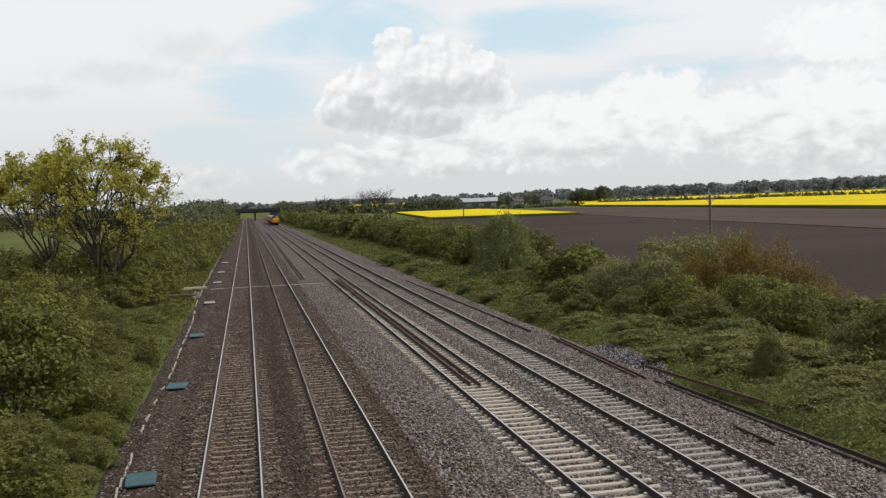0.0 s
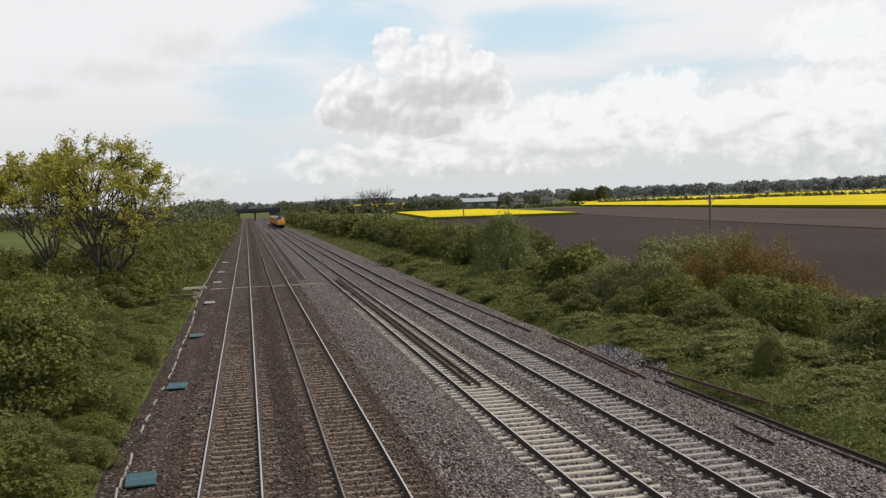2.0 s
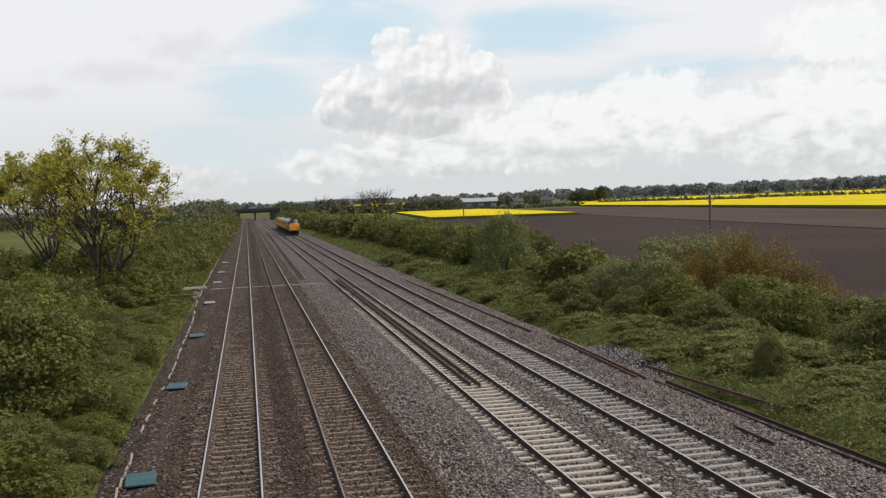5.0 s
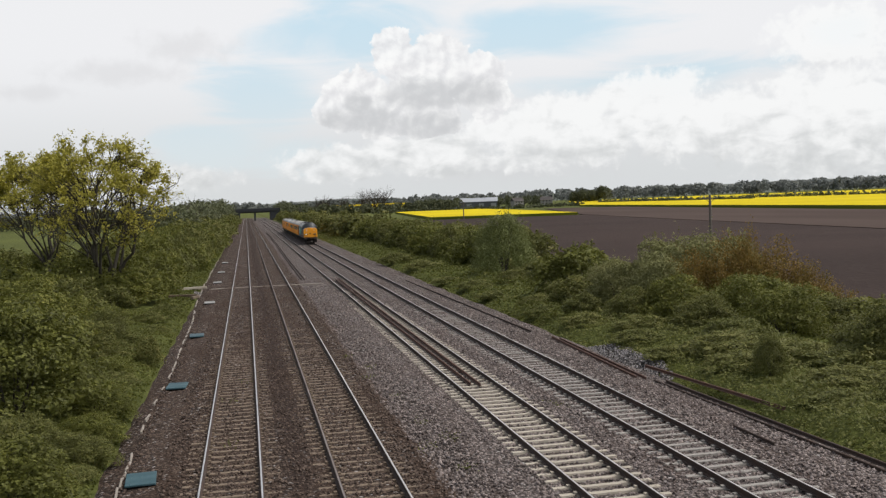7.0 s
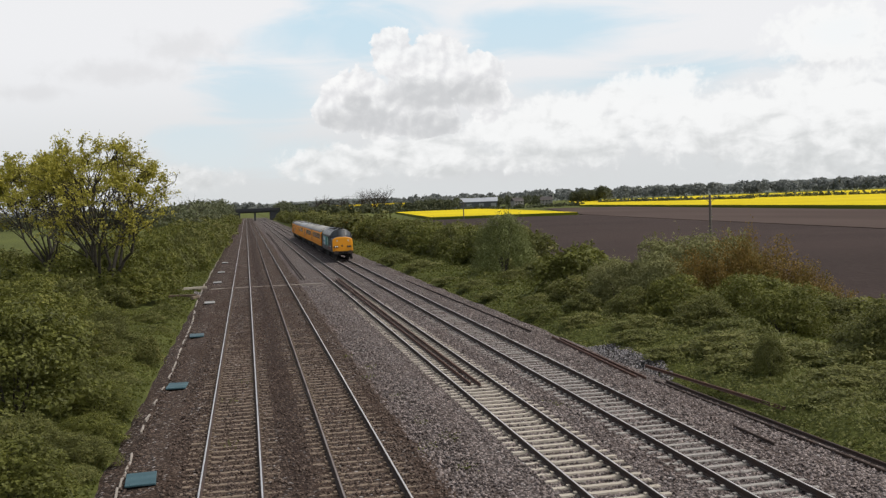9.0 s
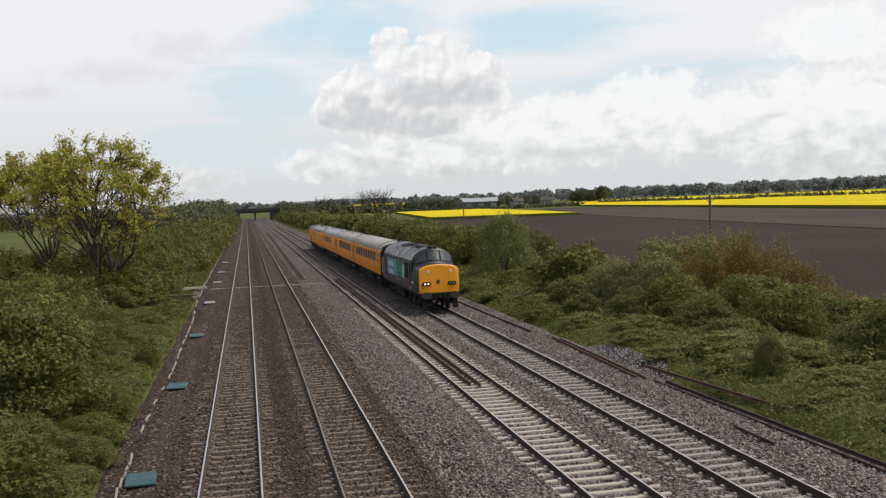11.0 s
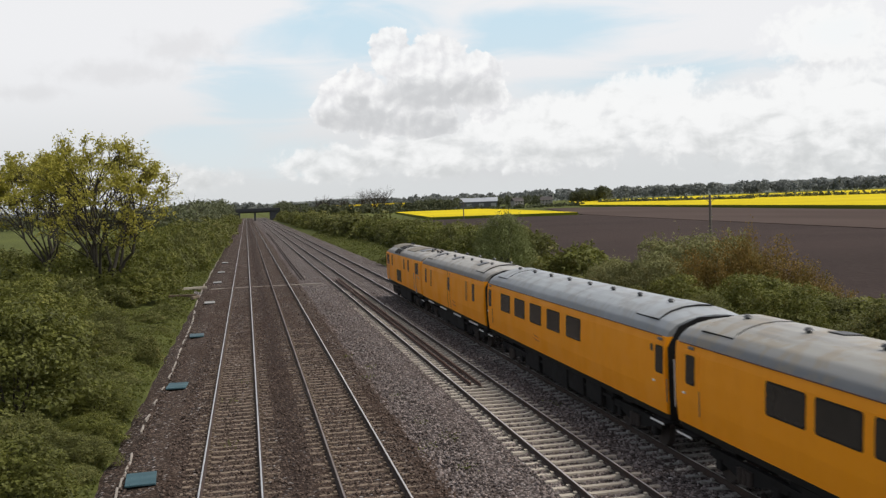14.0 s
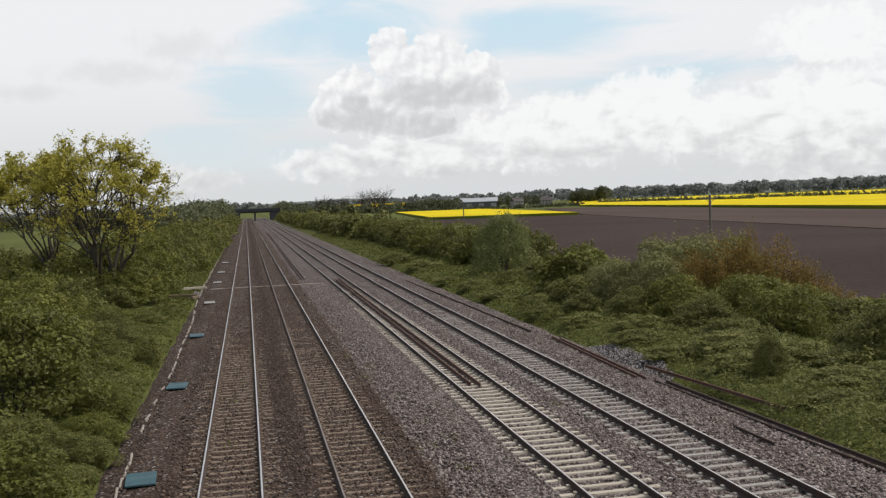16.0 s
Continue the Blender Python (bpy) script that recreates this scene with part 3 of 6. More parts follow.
# ---- sky: a sheet of cloud far behind the land, that drifts slowly ----
def sky_backdrop():
    n = Net("cloudy_sky")
    uv = n.t.nodes.new("ShaderNodeUVMap")
    uv.uv_map = "sky"
    sep = n.t.nodes.new("ShaderNodeSeparateXYZ")
    n.t.links.new(uv.outputs[0], sep.inputs[0])
    az, el = sep.outputs[0], sep.outputs[1]
    P = uv.outputs[0]
    puff = n.noise(P, 0.85, 7, 0.53, 0.25)
    puff_b = n.noise(n.scaled(P, (0.6, 1.0, 1.0)), 1.0, 7, 0.55, 0.3)
    puff_s = n.noise(P, 2.4, 6, 0.6)
    wide = n.noise(n.scaled(P, (0.09, 0.28, 1)), 1.0, 4, 0.5, 0.6)
    streak = n.noise(n.scaled(P, (0.12, 0.5, 1)), 1.0, 5, 0.55, 0.8)

    def heap(spots, edge):
        """Largest of a few soft round spots (azimuth, elevation, half width, half height)."""
        best = None
        for a, e, w, h in spots:
            dx = n.math("DIVIDE", n.math("SUBTRACT", az, a), w)
            dy = n.math("DIVIDE", n.math("SUBTRACT", el, e), h)
            d = n.math("SQRT", n.math("ADD", n.math("MULTIPLY", dx, dx), n.math("MULTIPLY", dy, dy)))
            k = n.math("SUBTRACT", 1.0, d)
            best = k if best is None else n.math("SMOOTH_MAX", best, k, 0.18)
        return best
    wob = n.math("MULTIPLY", n.math("SUBTRACT", puff, 0.5), 2.1)
    wob2 = n.math("MULTIPLY", n.math("SUBTRACT", puff_s, 0.5), 0.8)
    ruffle = n.math("ADD", wob, wob2)
    moved = n.t.nodes.new("ShaderNodeVectorMath")
    n.t.links.new(P, moved.inputs[0])
    moved.inputs[1].default_value = (-0.22, 0.26, 0.0)
    relief = n.math("MULTIPLY", n.math("SUBTRACT", puff, n.noise(moved.outputs[0], 0.85, 7, 0.53, 0.25)), 2.4)
    # open blue between the clouds, paler towards the horizon
    blue = n.mix(n.step(el, 0.0, 12.0), (0.72, 0.78, 0.80), (0.53, 0.735, 0.865))
    veil = n.mix(n.step(el, 0.0, 9.0), (0.68, 0.70, 0.71), (0.86, 0.865, 0.885))
    gap = heap(SKY_BLUE, 1)
    open_sky = n.step(n.math("ADD", gap, n.math("MULTIPLY", n.math("SUBTRACT", streak, 0.5), 1.9)), -0.05, 0.75)
    col = n.mix(n.math("MULTIPLY", open_sky, 0.85), veil, blue)
    # grey smudges of thin cloud
    smudge = n.step(n.math("ADD", heap(SKY_SMUDGE, 1), n.math("MULTIPLY", ruffle, 0.8)), -0.3, 0.9)
    col = n.mix(n.math("MULTIPLY", smudge, 0.42), col, (0.66, 0.66, 0.675))
    # the bank of cloud over the land
    bank = n.step(n.math("ADD", heap(SKY_BANK, 1), n.math("MULTIPLY", ruffle, 0.6)), 0.0, 0.4)
    bank_tone = n.step(n.math("ADD", n.math("MULTIPLY", puff_b, 0.9), n.math("ADD", n.math("MULTIPLY", n.step(el, 0.5, 6.0), 0.36), n.math("MULTIPLY", relief, 0.14))), 0.30, 0.76)
    bank_col = n.mix(bank_tone, (0.64, 0.655, 0.66), (0.94, 0.945, 0.945))
    col = n.mix(n.math("MULTIPLY", bank, 0.9), col, bank_col)
    # the tall heaped cloud, white above and grey beneath
    body = n.math("ADD", heap(SKY_HEAP, 1), n.math("MULTIPLY", ruffle, 0.42))
    edge = n.step(body, 0.02, 0.13)
    low = n.step(n.math("ADD", heap(SKY_SHADE, 1), n.math("MULTIPLY", ruffle, 0.35)), -0.5, 0.6, 0.0, 0.78)
    shade = n.step(n.math("SUBTRACT", low, n.math("MULTIPLY", relief, 0.55)), -0.1, 1.0)
    tone = n.mix(n.step(relief, -0.5, 0.5), (0.80, 0.80, 0.82), (0.975, 0.975, 0.97))
    heap_col = n.mix(shade, tone, (0.60, 0.61, 0.625))
    col = n.mix(n.math("MULTIPLY", edge, 0.93), col, heap_col)
    em = n.add("ShaderNodeEmission", Color=col, Strength=0.87)
    n.t.links.new(em.outputs[0], n.out.inputs[0])
    R, na, ne = 4450.0, 48, 16
    v, uvs = [], []
    for j in range(ne + 1):
        for i in range(na + 1):
            a, e = -30 + 80 * i / na, -0.6 + 22 * j / ne
            v.append((R * math.cos(radians(e)) * math.sin(radians(a)), R * math.cos(radians(e)) * math.cos(radians(a)), R * math.sin(radians(e))))
            uvs.append((a, e))
    q = [(j * (na + 1) + i, j * (na + 1) + i + 1, (j + 1) * (na + 1) + i + 1, (j + 1) * (na + 1) + i) for j in range(ne) for i in range(na)]
    me = quick_mesh("backdrop", v, q, n.mat)
    lay = me.uv_layers.new(name="sky")
    lay.data.foreach_set("uv", np.array([uvs[i] for f in q for i in f], np.float32).ravel())
    me.polygons.foreach_set("use_smooth", [True] * len(q))
    ob = new("backdrop", me)
    ob.location = (0, 0, EYE[2])
    return tagged(ob, "bright sky with heaped white clouds and pale blue gaps", "sky", kind="structure")


backdrop = sky_backdrop()


# ---- tracks ----
RAIL = [(-0.07, -0.159), (0.07, -0.159), (0.07, -0.148), (0.012, -0.13), (0.01, -0.045), (0.036, -0.036), (0.036, -0.012), (0.03, -0.002), (0.02, 0.0), (-0.02, 0.0), (-0.03, -0.002), (-0.036, -0.012), (-0.036, -0.036), (-0.01, -0.045), (-0.012, -0.13), (-0.07, -0.148)]


def rail(parent, x, y0, y1, head, web, name="rail", z=0.0, bend=0.0):
    n = 2 if not bend else 24
    rings = []
    for i in range(n):
        t = i / (n - 1)
        rings.append([(x + px + bend * math.sin(t * 2.6) * t, y0 + (y1 - y0) * t, pz + z) for px, pz in RAIL])
    bm = loft(rings)
    ob = part(name, bm, web, parent)
    ob.data.materials.append(head)
    for f in ob.data.polygons:
        if f.normal.z > 0.995 and f.center.z > z - 0.001:
            f.material_index = 1
    return ob


def sleeper_mesh(mat, dip):
    bm = bmesh.new()
    sec = [(-1.25, 0.0), (-0.55, 0.0), (-0.45, -dip), (0.45, -dip), (0.55, 0.0), (1.25, 0.0)]
    loft([[(x, -0.12, -0.15), (x, -0.088, z), (x, 0.088, z), (x, 0.12, -0.15)] for x, z in sec], bm)
    for s in (-0.7525, 0.7525):
        for d in (-0.11, 0.11):
            box(s + d - 0.04, s + d + 0.04, -0.06, 0.06, -0.005, 0.05, 0.0, bm)
    me = bpy.data.meshes.new("sleeper")
    bmesh.ops.recalc_face_normals(bm, faces=bm.faces)
    bm.to_mesh(me)
    bm.free()
    me.materials.append(mat)
    return me


def track(key, head, web, mat, label, sink, seed):
    rng = np.random.default_rng(seed)
    x = TRACK_X[key]
    base = thing("railway_track", label, "railway track", (x, 0, 0), "four parallel railway tracks")
    rail(base, -0.7525, -40, 800, head[0], web)
    rail(base, 0.7525, -40, 800, head[1], web)
    me = sleeper_mesh(mat, 0.02 if key == "c" else 0.006)
    y, k = -12.0, 0
    far_v, far_q = [], []
    while y < 420:
        z = -0.165 - sink * rng.uniform(0.0, 1.0) - 0.075 * min(1.0, max(0.0, (y - 38) / 60))
        if y < 130:
            o = new("sleeper", me)
            o.parent = base
            o.location = (rng.normal(0, 0.012), y + rng.normal(0, 0.012), z)
            o.rotation_euler = (rng.normal(0, 0.01), rng.normal(0, 0.006), rng.normal(0, 0.008))
        else:
            b = len(far_v)
            z -= 0.02
            far_v += [(-1.25, y - 0.08, z), (1.25, y - 0.08, z), (1.25, y + 0.08, z), (-1.25, y + 0.08, z)]
            far_q += [(b, b + 1, b + 2, b + 3)]
        y += 0.61
    o = new("sleeper_row", quick_mesh("sleeper_row", far_v, far_q, M_SLEEPER_OLD if key in "ab" else M_SLEEPER_D))
    o.parent = base
    tagged(o, kind="stuff")
    return base


def tracks():
    track("a", (M_HEAD, M_HEAD), M_RUST, M_SLEEPER_OLD, "railway track with polished rails on brown half-buried concrete sleepers", 0.016, 11)
    track("b", (M_HEAD_DULL, M_HEAD_WORN), M_RUST, M_SLEEPER_OLD, "railway track with one dull rusty rail on dirty buried sleepers", 0.018, 12)
    track("c", (M_HEAD_WORN, M_HEAD_WORN), M_RUST, M_SLEEPER, "railway track with clean pale concrete sleepers on grey ballast", 0.008, 13)
    track("d", (M_HEAD_WORN, M_HEAD_WORN), M_RUST, M_SLEEPER_D, "railway track with grey concrete sleepers partly covered by ballast", 0.028, 14)


def spare_rail(x, y0, y1, z, label, mat=None, bend=0.0, turn=0.0):
    base = thing("spare_rail", label, "rail", (x, y0, 0), "loose rails beside the tracks")
    base.rotation_euler = (0, 0, turn)
    r = rail(base, 0, 0, y1 - y0, mat or M_RUST_RED, mat or M_RUST_RED, "rail", 0.159, bend)
    r.scale = (0.8, 1.0, 0.72)
    r.location = (0, 0, z)


tracks()
spare_rail(8.02, 37.5, 96.5, -0.165, "long rusty spare rail lying between the running rails")
spare_rail(8.33, 37.2, 97.0, -0.165, "long rusty spare rail lying between the running rails")
spare_rail(5.0, 100.5, 300, -0.245, "rusty spare rail curving away on the ballast", M_RUST, 0.9)
spare_rail(5.3, 99.5, 300, -0.245, "rusty spare rail curving away on the ballast", M_RUST, 0.9)
spare_rail(14.45, 37.0, 49.5, -0.30, "red rusty spare rail on the ballast shoulder", None, 0, -0.035)
spare_rail(14.75, 36.8, 49.0, -0.32, "red rusty spare rail on the ballast shoulder", None, 0, -0.03)
spare_rail(15.35, 18.0, 36.5, -0.38, "dark rusty spare rail along the verge", M_RUST, 0, 0.022)
spare_rail(15.7, 18.0, 36.0, -0.34, "dark rusty spare rail along the verge", M_RUST, 0, 0.026)
spare_rail(16.45, 29.5, 39.0, -0.22, "red rusty spare rail lying in the grass", None, 0, 0.09)
spare_rail(13.93, 25.6, 28.0, -0.26, "short dark offcut of rail on the ballast", M_RUST)
spare_rail(14.5, 52, 92, -0.29, "thin rusty spare rail at the edge of the ballast", M_RUST, 0, 0.012)


# ---- plants beside the line ----
def scatter(name, label, n, place, size, mat, seed, up=1.0, long=0.55, spread=0.7):
    """A spread of many small leaves; place(rng, n) gives their points."""
    rng = np.random.default_rng(seed)
    c = place(rng, n)
    out = np.tile(np.array((0.0, 0.0, up)), (len(c), 1))
    me = quick_mesh(name, leaves_at(rng, c, out, size, spread, long), quads_for(len(c)), mat)
    return tagged(new(name, me), label, "plants", kind="stuff")


def verge(x0, x1, y0, y1, h, bias=1.6):
    """Points over a verge, denser towards the near end, heaped in low mounds up to h."""
    def place(rng, n):
        y = y0 + (y1 - y0) * rng.uniform(0, 1, n) ** bias
        x = rng.uniform(x0, x1, n)
        z = np.empty(n)
        for i in range(n):
            edge = min(1.0, max(0.0, min(x[i] - x0, x1 - x[i]) / 0.9))
            m = 0.5 + 0.8 * noise.noise((x[i] * 0.42, y[i] * 0.42, 7.0)) + 0.4 * noise.noise((x[i] * 1.3, y[i] * 1.3, 2.0))
            z[i] = rise(x[i], y[i]) + max(0.03, m) * h * edge * (0.55 + 0.45 * rng.uniform())
        return np.stack((x, y, z), 1)
    return place


def hedge_run():
    kinds = {
        "haw": [shrub_meshes(20 + i, 1.7, 1.7, 2.6, 6500, 0.085, L_HAW, 24) for i in range(3)],
        "dark": [shrub_meshes(30 + i, 1.7, 1.7, 2.6, 6500, 0.085, L_DARK, 24) for i in range(3)],
        "far": [shrub_meshes(40 + i, 1.8, 1.8, 2.7, 1700, 0.17, L_DARK, 14, 0.36) for i in range(2)] + [shrub_meshes(45, 1.8, 1.8, 2.7, 1700, 0.17, L_HAW, 14, 0.36)],
        "fine": [shrub_meshes(50 + i, 1.75, 1.75, 2.6, 15000, 0.052, L_HAW, 34, 0.26) for i in range(3)],
        "finedark": [shrub_meshes(55 + i, 1.75, 1.75, 2.6, 15000, 0.052, L_DARK, 34, 0.26) for i in range(2)],
        "round": [shrub_meshes(57, 1.65, 1.65, 2.6, 22000, 0.034, L_ROUND, 70, 0.2)],
        "silver": [shrub_meshes(60 + i, 1.75, 1.75, 2.6, 15000, 0.048, L_SILVER, 48, 0.22) for i in range(2)],
        "orange": [wand_meshes(61 + i, 1.6, 2.8, 75, 120, 0.044, L_ORANGE) for i in range(2)],
        "bramble": [shrub_meshes(62 + i, 1.6, 1.6, 1.5, 9000, 0.058, L_BRAMBLE, 34, 0.24) for i in range(2)],
    }
    rng = random.Random(5)

    def put(kind, x, y, r, h, label, name="shrub", group="shrubs along the line"):
        me = rng.choice(kinds[kind])
        base_h = 1.5 if kind == "bramble" else 2.8 if kind == "orange" else 2.7 if kind == "far" else 2.6
        s = r / 1.65
        shrub(name, me, label, (x, y, rise(x, y) - 0.12), rng.uniform(0, 6.28), (s * rng.uniform(0.9, 1.12), s, h / base_h), group)
    return put


put_shrub = hedge_run()
HAWL, DARKL = "dense green hawthorn shrub in fresh leaf", "dense dark green lineside shrub"
# left bank, near clump
LEFT_BANK_1 = [
    (-6.0, 25.6, 1.7, 2.1, 'fine'), (-7.9, 28.2, 1.8, 2.6, 'finedark'), (-6.5, 31.0, 1.1, 1.4, 'finedark'), (-7.9, 35.6, 2.7, 3.9, 'fine'), (-10.8, 37.0, 2.6, 4.1, 'finedark'),
    (-9.7, 47.0, 2.5, 3.5, 'fine'), (-13.5, 47.0, 3.0, 3.9, 'fine'), (-12.0, 60.0, 2.8, 3.5, 'fine'), (-15.5, 58.0, 3.0, 3.6, 'haw'), (-11.2, 69.0, 2.2, 2.9, 'dark')]
LEFT_BANK_2 = [
    (-13.8, 72.0, 2.4, 3.2, 'haw'), (-17.0, 70.0, 3.0, 3.2, 'haw'), (-18.0, 84.0, 3.0, 3.2, 'haw'), (-7.6, 89.0, 1.8, 2.7, 'dark'), (-8.6, 80.0, 1.5, 1.8, 'dark'),
    (-7.2, 50.0, 1.2, 2.1, 'finedark'), (-7.7, 57.0, 1.4, 1.9, 'finedark'), (-6.6, 41.5, 1.0, 1.2, 'finedark'), (-8.6, 65.0, 1.3, 1.4, 'haw'), (-9.4, 74.5, 1.5, 1.8, 'dark'),
    (-5.1, 33.2, 1.0, 1.0, 'fine'), (-5.4, 36.6, 1.2, 1.2, 'fine'), (-5.0, 30.2, 0.9, 1.0, 'finedark'), (-5.7, 39.8, 1.1, 1.0, 'fine'), (-5.9, 45.0, 1.0, 1.1, 'fine'),
    (-22.0, 100.0, 2.8, 3.6, 'haw'), (-20.0, 112.0, 3.0, 4.2, 'haw'), (-25.5, 116.0, 3.0, 4.0, 'dark')]
for x, y, r, h, k in LEFT_BANK_1 + LEFT_BANK_2:
    put_shrub(k, x, y, r, h, HAWL if k in ("haw", "fine") else DARKL)
put_shrub("dark", -4.75, 49.0, 0.62, 1.5, "small dark bush standing in the grass", "bush", "small bushes")
# left hedge into the distance
rl = random.Random(8)
y = 78.0
while y < 610:
    h = rl.uniform(3.0, 4.6)
    near = y < 170
    put_shrub(rl.choice(("haw", "haw", "dark")) if near else "far", -8.2 + rl.uniform(-0.9, 0.6) + (1.2 if y > 120 else 0), y, rl.uniform(1.8, 2.5) * (1 if near else 1.4), h * (0.85 if y < 100 else 1.0), rl.choice((HAWL, DARKL)))
    if y < 330:
        put_shrub("haw" if near else "far", -12.0 + rl.uniform(-1.0, 1.0), y + 2.0, rl.uniform(2.0, 2.8), h * 1.1, HAWL)
    y += 3.4 if near else 6.5
# right bank
SILVERL, BRONZEL = "shrub with silvery grey-green willow leaves", "tall thin shrub with bronze new leaves"
RIGHT_BANK_1 = [
    (22.3, 88.0, 2.9, 5.4, 'round', 'large rounded dark green willow bush'), (21.3, 66.0, 2.5, 2.9, 'haw', HAWL), (23.8, 70.5, 2.5, 3.0, 'haw', HAWL), (19.7, 61.0, 1.4, 1.6, 'dark', DARKL), (22.6, 61.5, 1.9, 2.4, 'silver', SILVERL),
    (24.2, 56.0, 2.9, 4.2, 'silver', SILVERL), (21.5, 57.0, 1.9, 2.7, 'silver', SILVERL), (26.6, 54.5, 2.8, 4.5, 'silver', SILVERL), (22.6, 53.0, 1.9, 3.0, 'silver', SILVERL), (20.4, 78.0, 1.3, 1.1, 'dark', DARKL)]
RIGHT_BANK_2 = [
    (25.4, 51.6, 2.3, 4.6, 'orange', BRONZEL), (27.6, 50.6, 2.4, 4.3, 'orange', BRONZEL), (29.2, 50.0, 2.0, 3.1, 'orange', BRONZEL), (26.7, 51.0, 1.5, 5.1, 'orange', BRONZEL), (23.7, 52.0, 1.8, 3.7, 'orange', BRONZEL),
    (24.6, 47.6, 2.3, 2.6, 'fine', HAWL), (26.8, 46.6, 2.1, 2.2, 'fine', HAWL), (28.6, 46.4, 1.9, 1.6, 'finedark', DARKL), (22.0, 50.0, 1.9, 2.1, 'fine', HAWL), (29.6, 48.4, 1.8, 2.2, 'orange', BRONZEL), (20.2, 52.0, 1.4, 1.5, 'finedark', DARKL)]
RIGHT_BANK_3 = [
    (26.4, 38.6, 2.4, 1.8, 'finedark', DARKL), (28.8, 41.5, 2.4, 1.6, 'finedark', DARKL), (23.9, 42.8, 2.0, 2.3, 'fine', HAWL), (23.4, 33.4, 2.0, 2.4, 'finedark', DARKL), (21.6, 46.0, 1.6, 1.5, 'finedark', DARKL), (30.6, 45.0, 2.2, 1.6, 'haw', HAWL),
    (22.6, 79.5, 1.6, 1.5, 'dark', DARKL), (18.7, 56.0, 1.1, 1.0, 'dark', DARKL), (18.2, 33.6, 0.62, 1.35, 'finedark', 'small dark bush among brambles')]
for x, y, r, h, k, lab in RIGHT_BANK_1 + RIGHT_BANK_2 + RIGHT_BANK_3:
    put_shrub(k, x, y, r, h * (1.12 if k in ("orange", "round") else 1.2), lab)
BRL = "low sprawling mound of light green bramble"
MOUNDS_1 = [
    (17.4, 40.0, 1.5, 0.8), (19.0, 38.5, 1.8, 1.1), (20.6, 41.0, 1.8, 1.3), (18.2, 35.8, 1.5, 0.8), (20.4, 36.0, 1.8, 1.0),
    (21.8, 34.0, 1.8, 1.1), (19.6, 31.0, 1.6, 0.8), (21.6, 30.5, 1.8, 1.0), (18.2, 29.4, 1.4, 0.6), (20.4, 27.6, 1.7, 0.9),
    (18.6, 25.6, 1.5, 0.8), (21.0, 25.0, 1.8, 1.1), (18.4, 22.5, 1.6, 0.9), (17.6, 44.5, 1.4, 0.8), (18.8, 47.5, 1.5, 1.0)]
MOUNDS_2 = [
    (17.6, 52.0, 1.5, 0.9), (17.2, 58.0, 1.5, 0.9), (18.4, 64.0, 1.5, 0.9), (16.8, 70.0, 1.4, 0.7), (17.4, 78.0, 1.5, 0.8),
    (16.8, 86.0, 1.5, 0.7), (17.6, 104.0, 2.2, 1.3), (17.0, 118.0, 2.2, 1.5), (-5.3, 33.0, 0.9, 0.6), (-5.5, 38.0, 1.1, 0.7),
    (-5.7, 43.5, 1.2, 0.8), (-5.4, 53.0, 1.0, 0.6), (-6.4, 56.5, 1.3, 0.9), (-5.6, 62.0, 1.1, 0.7), (-6.4, 67.5, 1.3, 0.9)]
MOUNDS_3 = [
    (-5.9, 74.0, 1.2, 0.8), (-6.6, 50.0, 1.2, 0.8), (-5.0, 28.5, 0.8, 0.6)]
for x, y, r, h in MOUNDS_1 + MOUNDS_2 + MOUNDS_3:
    put_shrub("bramble", x, y, r, h * 0.85, BRL, "bramble_mound", "bramble mounds on the verge")
rr = random.Random(9)
y = 98.0
while y < 610:
    near = y < 190
    k = rr.choice(("haw", "dark", "dark")) if near else "far"
    off = 23.2 + rr.uniform(-0.7, 1.2) - 3.0 * min(1.0, max(0.0, (y - 150) / 180))
    put_shrub(k, off, y, rr.uniform(2.0, 2.8) * (1 if near else 1.4), rr.uniform(3.4, 4.5) * (1 if y < 200 else 1.1), rr.choice((HAWL, DARKL)))
    if y < 420:
        put_shrub(rr.choice(("haw", "dark")) if near else "far", off + 4.0, y + 1.5, rr.uniform(2.2, 3.0) * (1 if near else 1.3), rr.uniform(3.6, 4.8) * (1 if y < 200 else 1.15), DARKL)
    y += 3.6 if near else 7.0
scatter("bramble_cover", "tangled light green bramble and nettle cover", 66000, verge(15.7, 24.5, 17, 62, 0.55, 1.4), 0.06, L_BRAMBLE, 71)
scatter("verge_grass", "long green grass on the verge", 36000, verge(15.6, 22.5, 55, 260, 0.6, 1.4), 0.11, L_GRASS, 72)
scatter("verge_grass", "long green grass beside the cable trough", 36000, verge(-9.5, -4.3, 24, 74, 0.5, 1.3), 0.06, L_GRASS, 73)
scatter("verge_grass", "green grass strip under the hedge", 12000, verge(-7.0, -4.4, 70, 200, 0.3, 1.3), 0.12, L_GRASS, 74)


# ---- trees ----
class Limbs:
    """Collects tapered limbs as plain arrays."""

    def __init__(self):
        self.v, self.q = [], []

    def add(self, p, q, r0, r1, n):
        d = (q - p).normalized()
        a = d.orthogonal().normalized()
        b = d.cross(a)
        k = len(self.v)
        for c, r in ((p, r0), (q, r1)):
            for i in range(n):
                t = 2 * math.pi * i / n
                self.v.append(c + a * (math.cos(t) * r) + b * (math.sin(t) * r))
        for i in range(n):
            j = (i + 1) % n
            self.q.append((k + i, k + j, k + n + j, k + n + i))


